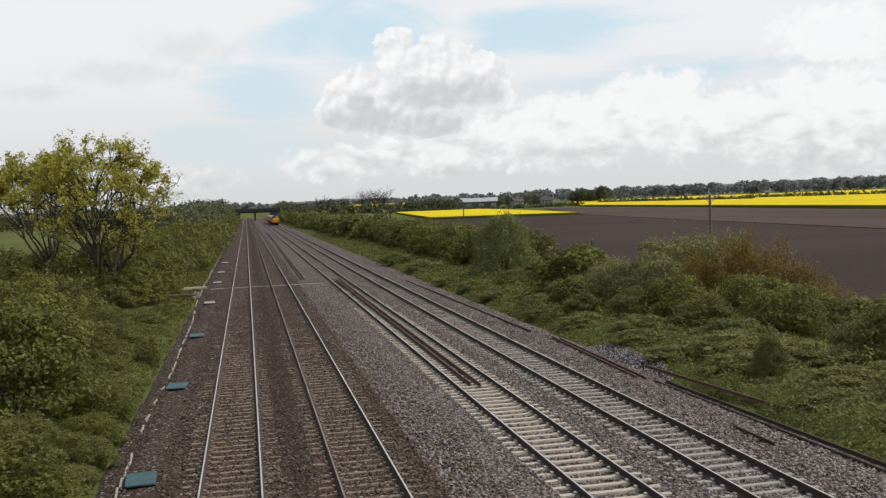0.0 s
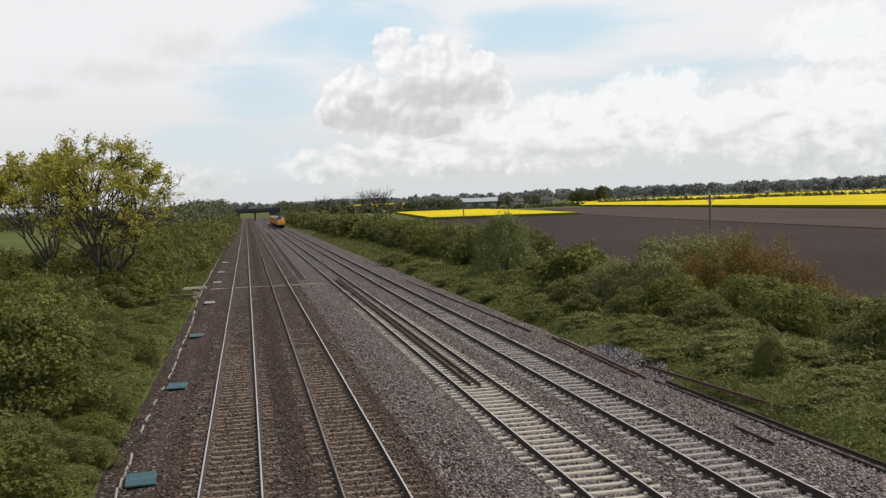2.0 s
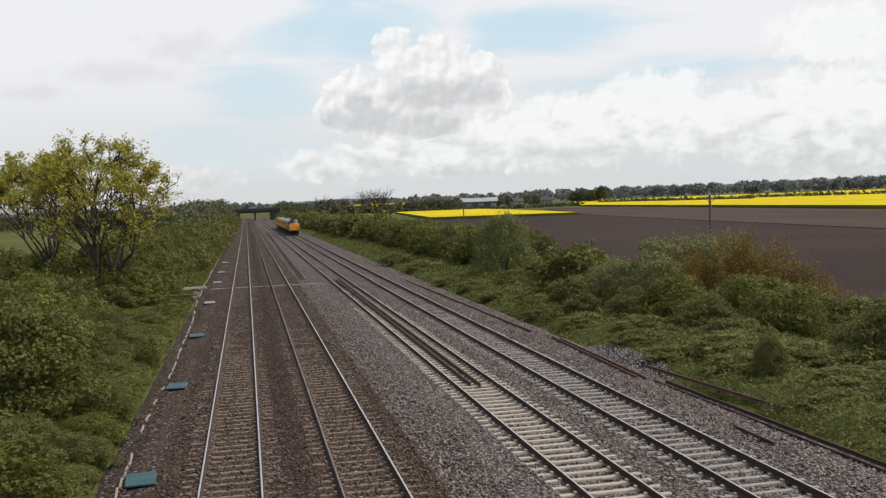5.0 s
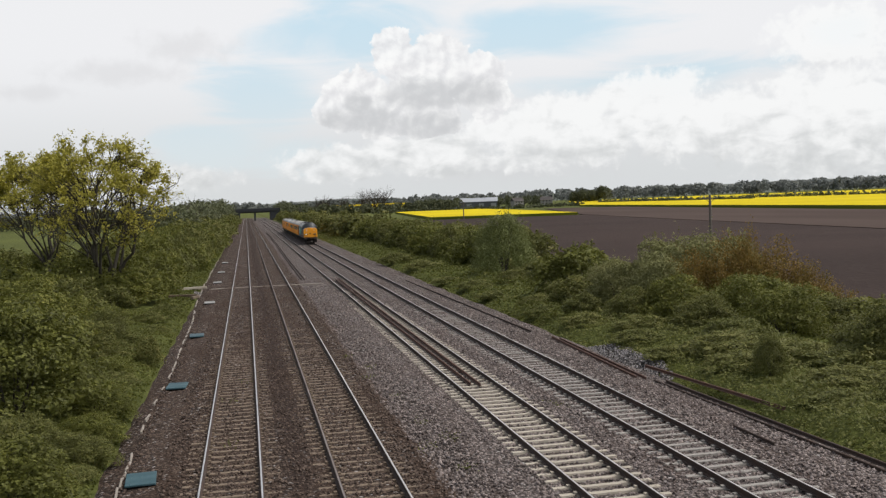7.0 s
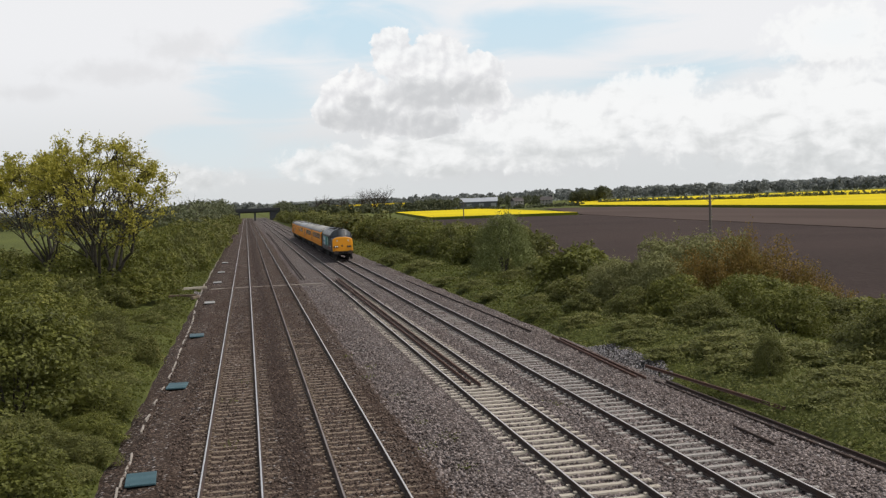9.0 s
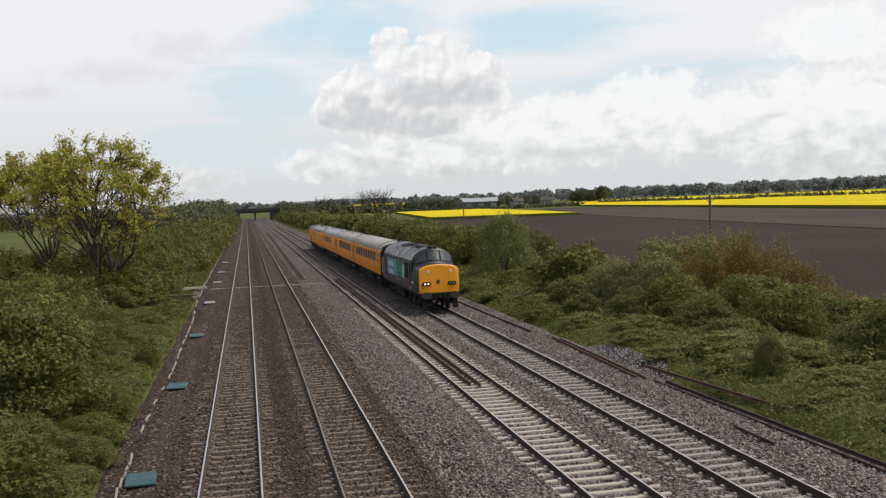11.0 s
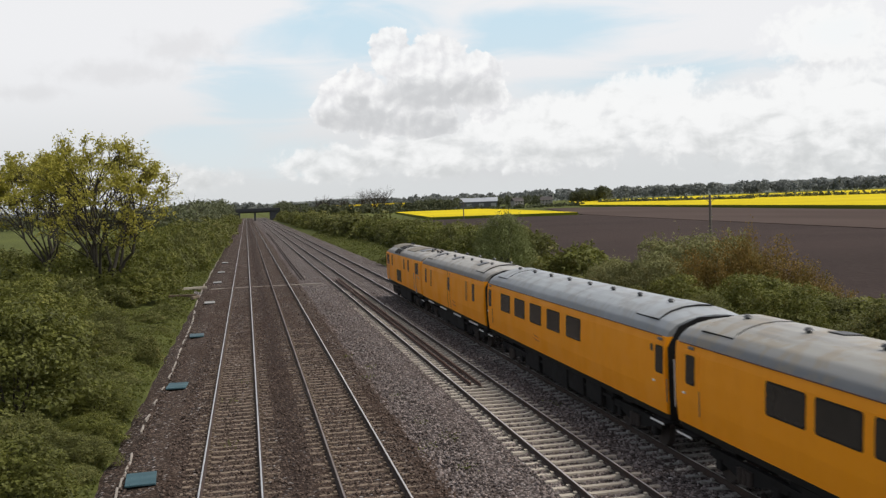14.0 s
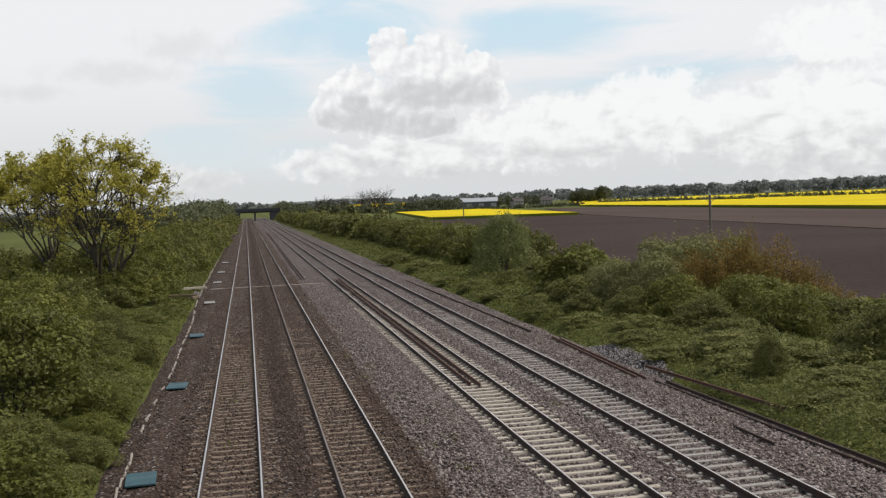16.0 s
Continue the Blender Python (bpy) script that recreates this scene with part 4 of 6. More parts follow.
def grow(rng, bm, p, d, length, radius, level, tips, top, wander, forks):
    """One limb in bent pieces, forking into thinner ones."""
    seg = 4 if level < 3 else 2
    for i in range(seg):
        q = p + d * (length / seg)
        r2 = radius * (1 - 0.45 * (i + 1) / seg)
        bm.add(p, q, radius * (1 - 0.45 * i / seg), r2, 8 if level < 2 else 5 if level < 4 else 3)
        p = q
        d = (d + Vector((rng.normal(0, wander), rng.normal(0, wander), rng.normal(0.04, wander * 0.7)))).normalized()
        if level >= 3:
            tips.append((p.copy(), d.copy()))
        if level >= 1 and i >= 1 and level < top and rng.uniform() < 0.75:
            side = (d + Vector(rng.normal(0, 0.65, 3))).normalized()
            grow(rng, bm, p, side, length * rng.uniform(0.45, 0.62), r2 * 0.6, level + 1, tips, top, wander, forks)
    if level < top:
        for _ in range(forks[min(level, len(forks) - 1)]):
            side = (d + Vector(rng.normal(0, 0.5, 3)) + Vector((0, 0, 0.12))).normalized()
            grow(rng, bm, p, side, length * rng.uniform(0.6, 0.78), radius * 0.52, level + 1, tips, top, wander, forks)


def tree(name, label, at, height, seed, limbs, leaf_mat, per_tip, leaf, top=4, trunk=0.32, lean=(0, 0), leaf_floor=0.3):
    rng = np.random.default_rng(seed)
    base = thing(name, label, "tree", at, "trees beside the line")
    bm = Limbs()
    tips = []
    fork = Vector((lean[0] * 0.3, lean[1] * 0.3, height * 0.14))
    rings = ([[(Vector((0, 0, -0.3)).lerp(fork, t) + Vector((math.cos(a), math.sin(a), 0)) * trunk * (1.35 - 0.5 * t + 0.12 * math.sin(3 * a))) for a in [k * math.pi / 6 for k in range(12)]] for t in (0, 0.25, 0.6, 1.0, 1.12)])
    bm.v += [p for ring in rings for p in ring]
    bm.q += [(12 * j + i, 12 * j + (i + 1) % 12, 12 * j + 12 + (i + 1) % 12, 12 * j + 12 + i) for j in range(4) for i in range(12)]
    for i in range(limbs):
        a = i * 2 * math.pi / limbs + rng.uniform(-0.3, 0.3)
        out = rng.uniform(0.3, 0.95) if i else 0.08
        d = Vector((math.cos(a) * out, math.sin(a) * out, 1.0)).normalized()
        grow(rng, bm, fork - Vector((0, 0, 0.1)), d, height * (rng.uniform(0.27, 0.36) if i else 0.25), trunk * rng.uniform(0.45, 0.65), 1, tips, top, 0.12, (1, 2, 2, 2))
    wood = quick_mesh("trunk", bm.v, bm.q, M_BARK)
    wood.polygons.foreach_set("use_smooth", [True] * len(bm.q))
    new("trunk", wood).parent = base
    if per_tip:
        tips = [t for t in tips if t[0].z > height * leaf_floor]
        c = np.repeat(np.array([t[0] for t in tips]), per_tip, 0)
        n = len(c)
        c = c + rng.normal(0, 1, (n, 3)) * np.array((0.2, 0.2, 0.15))
        me = quick_mesh("crown", leaves_at(rng, c, np.tile(np.array((0.0, 0.0, 0.6)), (n, 1)), leaf), quads_for(n), leaf_mat)
        o = new("crown", me)
        o.parent = base
    return base, len(tips)


def dome_tree(name, label, at, fork_z, centre, rx, up, down, seed, primaries, leaf_mat, per_tip, leaf, trunk):
    """A broad tree: limbs fan from a low fork and fill a dome with twigs and sprays of leaf."""
    rng = np.random.default_rng(seed)
    base = thing(name, label, "tree", at, "trees beside the line")
    bm = Limbs()
    fork = Vector((0, 0, fork_z))
    rings = [[(Vector((0, 0, -0.3)).lerp(fork, t) + Vector((math.cos(a), math.sin(a), 0)) * trunk * (1.4 - 0.5 * t + 0.12 * math.sin(3 * a))) for a in [k * math.pi / 6 for k in range(12)]] for t in (0, 0.2, 0.55, 1.0, 1.15)]
    bm.v += [p for ring in rings for p in ring]
    bm.q += [(12 * j + i, 12 * j + (i + 1) % 12, 12 * j + 12 + (i + 1) % 12, 12 * j + 12 + i) for j in range(4) for i in range(12)]
    mid = Vector(centre)

    def curve(p, q, lift, r0, r1, n, sides):
        """A bowed, slightly crooked limb from p to q; returns its points."""
        c = p.lerp(q, 0.45) + Vector((rng.normal(0, 0.12), rng.normal(0, 0.12), lift)) * (q - p).length
        pts = []
        for i in range(n + 1):
            t = i / n
            pts.append(p * (1 - t) ** 2 + c * (2 * t * (1 - t)) + q * t * t + (Vector(rng.normal(0, 0.022, 3)) * (q - p).length if 0 < i < n else Vector()))
        for i in range(n):
            bm.add(pts[i], pts[i + 1], r0 + (r1 - r0) * i / n, r0 + (r1 - r0) * (i + 1) / n, sides)
        return pts

    def dome(az, pol, k):
        """A point of the dome: azimuth, height angle, share of the radius."""
        z = math.sin(pol)
        return mid + Vector((math.cos(az) * math.cos(pol) * rx, math.sin(az) * math.cos(pol) * rx, z * (up if z > 0 else down))) * k
    tips = []
    for i in range(primaries):
        az = i * 2 * math.pi / primaries * (1 if i else 0) + rng.uniform(-0.3, 0.3)
        pol = math.radians(rng.uniform(-8, 58)) if i else math.radians(80)
        r = trunk * rng.uniform(0.34, 0.5)
        main = curve(fork - Vector((0, 0, 0.25)), dome(az, pol, rng.uniform(0.5, 0.68)), -0.02 + 0.12 * rng.uniform(), r, r * 0.35, 7, 7)
        for j in range(12):
            start = main[3 + j % 5]
            a2, p2 = az + rng.normal(0, 0.55), min(1.25, max(-0.5, pol + rng.normal(0, 0.5)))
            sub = curve(start, dome(a2, p2, rng.uniform(0.72, 0.97)), 0.08, r * 0.36, r * 0.13, 5, 5)
            for k in range(9):
                s2 = sub[2 + k % 4]
                way = Vector(rng.normal(0, 1, 3)) * 0.5 + (s2 - mid).normalized() * 0.8 + Vector((0, 0, 0.35))
                twig = curve(s2, s2 + way.normalized() * rng.uniform(0.5, 1.35), 0.05, r * 0.12, r * 0.04, 3, 3)
                tips += twig[1:]
                for _ in range(2):
                    w2 = Vector(rng.normal(0, 1, 3)) + way * 0.8
                    t2 = curve(twig[2], twig[2] + w2.normalized() * rng.uniform(0.25, 0.7), 0.05, r * 0.06, r * 0.025, 2, 3)
                    tips += t2[1:]
    wood = quick_mesh("trunk", bm.v, bm.q, M_BARK)
    wood.polygons.foreach_set("use_smooth", [True] * len(bm.q))
    new("trunk", wood).parent = base

    def leafy(p):
        q = p - mid
        k = math.hypot(q.x / rx, q.y / rx, q.z / (up if q.z > 0 else down))
        gap = noise.noise(p * 1.15 + Vector((seed, 0, 0))) + 0.6 * noise.noise(p * 0.5 + Vector((seed, 5, 0)))
        return k > 0.6 and gap > -0.04 and rng.uniform() < (0.95 if q.z > 0.2 else 0.28)
    tips = [p for p in tips if leafy(p)]
    c = np.repeat(np.array(tips), per_tip, 0)
    n = len(c)
    c = c + rng.normal(0, 1, (n, 3)) * np.array((0.17, 0.17, 0.13))
    o = new("crown", quick_mesh("crown", leaves_at(rng, c, np.tile(np.array((0.0, 0.0, 0.6)), (n, 1)), leaf), quads_for(n), leaf_mat))
    o.parent = base
    return base


OAK_A = dome_tree("oak_tree", "spreading oak tree in sparse yellow-green spring leaf", (-10.7, 80.0, -0.4), 1.3, (-0.2, 0, 7.8), 6.9, 4.85, 3.8, 4, 9, L_OAK, 9, 0.105, 0.36)
OAK_B = dome_tree("oak_tree", "slender oak behind the hedge in yellow-green leaf", (-19.0, 104.0, -0.5), 2.6, (-0.8, 0, 8.4), 6.5, 4.7, 4.2, 9, 9, L_OAK, 9, 0.13, 0.26)
tree("bare_tree", "bare leafless tree above the hedge", (-15.0, 285.0, -0.5), 14.0, 15, 6, None, 0, 0.1, 4, 0.3)
for i, (bx, by, bh) in enumerate(((103, 900, 22), (113, 905, 23), (119, 905, 23), (86, 905, 18), (70, 890, 17), (64, 895, 16))):
    tree("bare_tree", "distant bare tree on the skyline", (bx, by, 0.0), bh, 31 + i, 8, None, 0, 0.1, 5, 0.75)


# ---- far woods and hedgerows ----
def wood_belt(name, label, line, height, depth, n, leaf, seed, mat=None):
    """A belt of far trees along a line of points: uneven crowns of many clumps."""
    rng = np.random.default_rng(seed)
    line = np.asarray(line, float)
    cum = np.concatenate(([0], np.cumsum(np.hypot(*np.diff(line[:, :2], axis=0).T))))
    blobs = []
    s = 0.0
    while s < cum[-1]:
        x = np.interp(s, cum, line[:, 0]) + rng.normal(0, depth)
        y = np.interp(s, cum, line[:, 1]) + rng.normal(0, depth)
        k = np.interp(s, cum, line[:, 2])
        h = height * k * rng.uniform(0.65, 1.12)
        r = h * rng.uniform(0.35, 0.6)
        blobs.append((x, y, h * 0.5 - 0.8, r, r, h * 0.52))
        if rng.uniform() < 0.5:
            blobs.append((x + rng.normal(0, r * 0.6), y, h * 0.75, r * 0.5, r * 0.5, h * 0.3))
        s += r * rng.uniform(0.4, 0.95)
    c, d = cloud_points(rng, blobs, n, 0.6)
    me = quick_mesh(name, leaves_at(rng, c, d + np.array((0, 0, 0.4)), leaf, 0.7, 0.8), quads_for(len(c)), mat or L_FAR_HAZE)
    return tagged(new(name, me), label, "woodland", kind="stuff")


wood_belt("far_woods", "belt of woodland along the horizon with haze in its colour", [(120, 1400, 0.75), (320, 1480, 0.8), (520, 1520, 0.9), (700, 1420, 1.0), (860, 1260, 1.05), (1000, 1150, 1.0), (1150, 1050, 1.0)], 17.5, 12, 34000, 1.5, 81)
wood_belt("far_woods", "belt of woodland along the horizon with haze in its colour", [(300, 1900, 0.9), (700, 1950, 0.95), (1100, 1800, 1.0), (1500, 1550, 1.1)], 22, 20, 26000, 2.2, 82)
wood_belt("far_woods", "dark trees behind the far fields", [(30, 840, 0.85), (60, 820, 0.9), (100, 850, 0.75), (140, 865, 0.8), (178, 860, 0.95)], 9.0, 4, 13000, 0.8, 83, L_WOOD)
wood_belt("far_woods", "dark trees round the farm buildings", [(175, 980, 0.8), (235, 1000, 0.9), (300, 1010, 0.8)], 11.0, 5, 6000, 0.9, 84, L_WOOD)
wood_belt("far_woods", "clump of dense dark trees by the farm", [(341, 1045, 0.95), (350, 1040, 1.1), (358, 1038, 1.15), (366, 1034, 1.1), (374, 1030, 0.95)], 14.5, 2, 9000, 0.8, 85, L_WOOD)
wood_belt("far_woods", "dark trees beside the far bridge", [(-17, 230, 0.62), (-18, 330, 0.8), (-17, 430, 0.95), (-14, 540, 1.0), (-11, 635, 0.9)], 11.0, 1.5, 16000, 0.5, 86, L_WOOD)
wood_belt("far_woods", "dark trees beside the far bridge", [(18.5, 665, 0.8), (23, 680, 1.15), (30, 700, 0.9), (42, 720, 0.9)], 10.0, 2, 6000, 0.6, 87, L_WOOD)
wood_belt("far_woods", "distant trees beyond the pasture", [(-330, 700, 0.9), (-180, 640, 0.8), (-80, 560, 0.9), (-45, 470, 0.9)], 9.0, 6, 12000, 0.9, 88, L_WOOD)
wood_belt("far_woods", "grey-green woods on the horizon with haze in their colour", [(-420, 1750, 0.9), (-200, 1800, 1.0), (0, 1820, 1.05), (180, 1800, 0.95), (330, 1750, 0.9)], 17.0, 14, 16000, 2.0, 92)
wood_belt("hedgerow", "dark clipped hedgerow across the yellow field", [(313, 880, 0.8), (318, 780, 1.0), (322, 700, 1.0), (328, 625, 0.9)], 3.4, 1, 7000, 0.5, 89, L_WOOD)
wood_belt("hedgerow", "dark clipped hedgerow across the yellow field", [(366, 705, 1.0), (385, 640, 1.0), (404, 582, 0.9), (430, 520, 0.9)], 3.6, 1, 6000, 0.5, 90, L_WOOD)
wood_belt("hedgerow", "dark hedgerow behind the near yellow field", [(90, 735, 1.0), (150, 745, 1.0), (205, 735, 0.8), (250, 740, 0.9)], 3.2, 1, 6000, 0.5, 91, L_WOOD)


# ---- buildings far off ----
def barn():
    base = thing("barn", "long low farm barn with a pale metal roof", "barn", (222, 985, -0.5))
    base.rotation_euler = (0, 0, radians(-14))
    L, W, H, R = 22, 9, 6.0, 9.5
    part("wall", box(-L, L, -W, W, 0, H), M_TINWALL, base)
    for s in (-1, 1):
        part("roof", loft([[(-L - 0.6, s * (W + 0.8), H - 0.3), (-L - 0.6, 0, R), (-L - 0.6, 0, R + 0.3), (-L - 0.6, s * (W + 0.8), H + 0.05)],
                           [(L + 0.6, s * (W + 0.8), H - 0.3), (L + 0.6, 0, R), (L + 0.6, 0, R + 0.3), (L + 0.6, s * (W + 0.8), H + 0.05)]]), M_TINROOF, base)
    for k in range(4):
        part("door", box(-20 + k * 12, -15 + k * 12, -W - 0.08, -W + 0.02, 0, 4.2, 0.02), M_GREYPANEL, base)


def cottage(x, y, w, turn, label):
    base = thing("house", label, "house", (x, y, -0.5), "houses by the farm")
    base.rotation_euler = (0, 0, turn)
    part("wall", box(-w, w, -4, 4, 0, 5.2), M_HOUSE, base)
    part("roof", loft([[(-w - 0.4, -4.5, 5.0), (-w - 0.4, 0, 8.4), (-w - 0.4, 4.5, 5.0)], [(w + 0.4, -4.5, 5.0), (w + 0.4, 0, 8.4), (w + 0.4, 4.5, 5.0)]]), M_TILE, base)
    part("chimney", box(w - 1.2, w - 0.2, -0.5, 0.5, 7.6, 9.8, 0.05), M_BRICK, base)
    for k in (-0.55, 0.0, 0.55):
        for z in (1.0, 3.4):
            part("window", box(k * w - 0.6, k * w + 0.6, -4.06, -3.96, z, z + 1.2), M_GLASS, base)


def bridge():
    base = thing("bridge", "dark brick and girder road bridge over the tracks", "bridge", (0, 640, 0))
    part("deck", box(-9, 21, 0, 8, 4.9, 5.9, 0.05), M_BRICK, base)
    part("parapet", box(-11, 21, -0.3, 0.1, 5.6, 7.2, 0.04), M_BRICK, base)
    part("parapet", box(-11, 21, 7.9, 8.3, 5.6, 7.2, 0.04), M_BRICK, base)
    part("pier", box(4.9, 6.0, 0.4, 7.6, -0.5, 4.9, 0.05), M_BRICK, base)
    for x0, x1 in ((-11, -3.5), (14.6, 21)):
        part("abutment", box(x0, x1, 0.1, 7.9, -0.8, 5.6, 0.05), M_BRICK, base)
    for k in range(6):
        part("girder", box(-9, 21, 0.6 + k * 1.3, 0.9 + k * 1.3, 4.5, 4.9), M_BLACK, base)


barn()
cottage(253, 940, 5, 0.2, "small pale rendered house by the farm")
cottage(300, 1000, 6, -0.3, "small pale rendered house by the farm")
bridge()


# ---- poles ----
def pole(x, y, h, label):
    base = thing("utility_pole", label, "utility pole", (x, y, -0.6), "wooden power poles in the field")
    part("post", tube((0, 0, -0.5), (0, 0, h), 0.24, 0.17, 10), M_WOOD, base)
    part("crossarm", box(-1.15, 1.15, -0.12, 0.02, h - 0.55, h - 0.4, 0.01), M_WOOD, base)
    for s in (-1.05, 0.0, 1.05):
        bm = tube((s, -0.05, h - 0.4), (s, -0.05, h - 0.25), 0.05, 0.07, 8)
        tube((s, -0.05, h - 0.25), (s, -0.05, h - 0.12), 0.075, 0.04, 8, bm)
        part("insulator", bm, M_GREYPANEL, base)
    for s in (-1, 1):
        part("brace", tube((0, -0.06, h - 1.2), (s * 0.8, -0.06, h - 0.5), 0.03, 0.03, 6), M_WOOD, base)
    bm = bmesh.new()
    for k in range(5):
        tube((0.14, 0, h - 1.6 - k * 0.5), (0.3, 0, h - 1.6 - k * 0.5), 0.03, 0.03, 6, bm)
    part("step_bolt", bm, M_GREYPANEL, base)


pole(69.5, 145.5, 6.8, "weathered wooden power pole with a crossarm in the ploughed field")
pole(83.5, 391.0, 6.9, "weathered wooden power pole beside the yellow field")
pole(30.0, 20.5 + 560, 7.2, "weathered wooden power pole beyond the hedge")


# ---- lineside things ----
def lid(y, tilt):
    M_TOP = M_TEAL if y < 70 else M_GREYPANEL
    base = thing("cable_cover", "%s sloping cover box beside the cable trough" % ("teal" if y < 70 else "dull grey"), "cover box", (-3.03, y, -0.27), "teal covers along the trough")
    base.rotation_euler = (0, 0, tilt)
    part("box", box(-0.34, 0.34, -0.50, 0.50, -0.2, 0.07, 0.015), M_BLACK, base, "dark box under the lid")
    bm = loft([[(-0.39, -0.6, 0.075), (0.39, -0.6, 0.075), (0.39, -0.6, 0.13), (-0.39, -0.6, 0.13)], [(-0.39, 0.6, 0.105), (0.39, 0.6, 0.105), (0.39, 0.6, 0.15), (-0.39, 0.6, 0.15)]])
    bmesh.ops.bevel(bm, geom=bm.edges[:], offset=0.012, segments=1, affect="EDGES")
    lidp = part("lid", bm, M_TOP, base)
    for s in (-0.26, 0.0, 0.26):
        part("rib", loft([[(s - 0.02, -0.55, 0.128), (s + 0.02, -0.55, 0.128), (s + 0.02, -0.55, 0.14), (s - 0.02, -0.55, 0.14)], [(s - 0.02, 0.55, 0.148), (s + 0.02, 0.55, 0.148), (s + 0.02, 0.55, 0.16), (s - 0.02, 0.55, 0.16)]]), M_TOP, lidp)


for y, tl in ((27.6, 0.06), (42.1, -0.05), (58.9, 0.04), (79.6, 0.0), (101.6, 0.05), (118, 0.0), (139, 0.0)):
    lid(y, tl)


def trough():
    base = thing("cable_trough", "broken line of concrete cable trough along the ballast edge", "cable trough", (0, 0, 0))
    rng = random.Random(3)
    y = 20.0
    while y < 150:
        x = -3.62 + 0.06 * math.sin(y * 0.3) - (0.02 * (y - 60) if 60 < y < 90 else 0.6 if y >= 90 else 0)
        if rng.random() < 0.66:
            b = box(-0.032, 0.032, -0.47, 0.47, -0.12, rng.uniform(0.0, 0.05), 0.012)
            o = part("trough_lid", b, M_CONCRETE, base)
            o.location = (x, y, -0.27)
            o.rotation_euler = (rng.uniform(-0.04, 0.04), rng.uniform(-0.12, 0.12), rng.uniform(-0.08, 0.08))
        y += 0.97


trough()


def beam(x, y, turn, L, z, label, mat, w=0.12, h=0.10):
    base = thing("concrete_beam", label, "beam", (x, y, z), "spare beams beside the line")
    base.rotation_euler = (0, 0, turn)
    part("beam", box(-L / 2, L / 2, -w, w, 0, h * 2, 0.02), mat, base)


beam(-5.0, 94.0, 0.30, 2.6, -0.2, "pale concrete beam lying in the grass", M_CONCRETE)
beam(-4.9, 92.6, 0.36, 2.5, -0.05, "pale concrete beam lying in the grass", M_SLEEPER)
beam(-5.3, 85.3, -0.25, 2.4, -0.1, "mossy concrete beam lying in the grass", M_SLEEPER_OLD)
beam(-4.3, 84.0, 1.2, 1.3, -0.15, "mossy concrete beam lying in the grass", M_SLEEPER_OLD)


def rubble(name, label, x, y, rx, ry, n, lo, hi, seed, mat, height):
    """A low heap of loose stones."""
    rng = random.Random(seed)
    verts, faces = [], []
    for _ in range(n):
        a, q = rng.uniform(0, 6.28), math.sqrt(rng.random())
        px, py = x + math.cos(a) * rx * q, y + math.sin(a) * ry * q
        s = rng.uniform(lo, hi)
        pz = height * (1 - q * q) * rng.uniform(0.6, 1.0) + rise(px, py) + s * 0.3
        b = len(verts)
        R = Euler((rng.uniform(0, 6), rng.uniform(0, 6), rng.uniform(0, 6))).to_matrix()
        for c in ((-1, -.8, -.7), (1, -1, -.6), (.9, 1, -.8), (-1, .8, -.6), (-.7, -.9, .8), (.8, -.7, .7), (.7, .8, .9), (-.8, .7, .6)):
            verts.append(R @ Vector(c) * s * rng.uniform(0.75, 1.15) + Vector((px, py, pz)))
        faces += [tuple(b + i for i in f) for f in ((0, 1, 5, 4), (1, 2, 6, 5), (2, 3, 7, 6), (3, 0, 4, 7), (4, 5, 6, 7), (3, 2, 1, 0))]
    return tagged(new(name, quick_mesh(name, verts, faces, mat)), label, "stones", kind="stuff")


rubble("stone_heap", "low spread heap of pale ballast stone", 15.75, 42.0, 0.95, 5.0, 3500, 0.025, 0.055, 5, M_HEAP, 0.3)
rubble("loose_stones", "scattered pale stones by the concrete beams", -4.1, 90.5, 0.7, 2.0, 200, 0.04, 0.1, 6, M_HEAP, 0.08)
rubble("white_stone", "small chalky white stones on the ballast", 4.55, 45.9, 0.28, 0.3, 16, 0.03, 0.07, 7, M_WHITE, 0.02)


def cable_crossing():
    base = thing("cable_duct", "thin pale cable duct crossing under the rails", "cable duct", (0, 93.5, -0.2))
    part("duct", box(-3.4, 6.6, -0.14, 0.14, -0.06, 0.035, 0.02), M_CONCRETE, base)


cable_crossing()


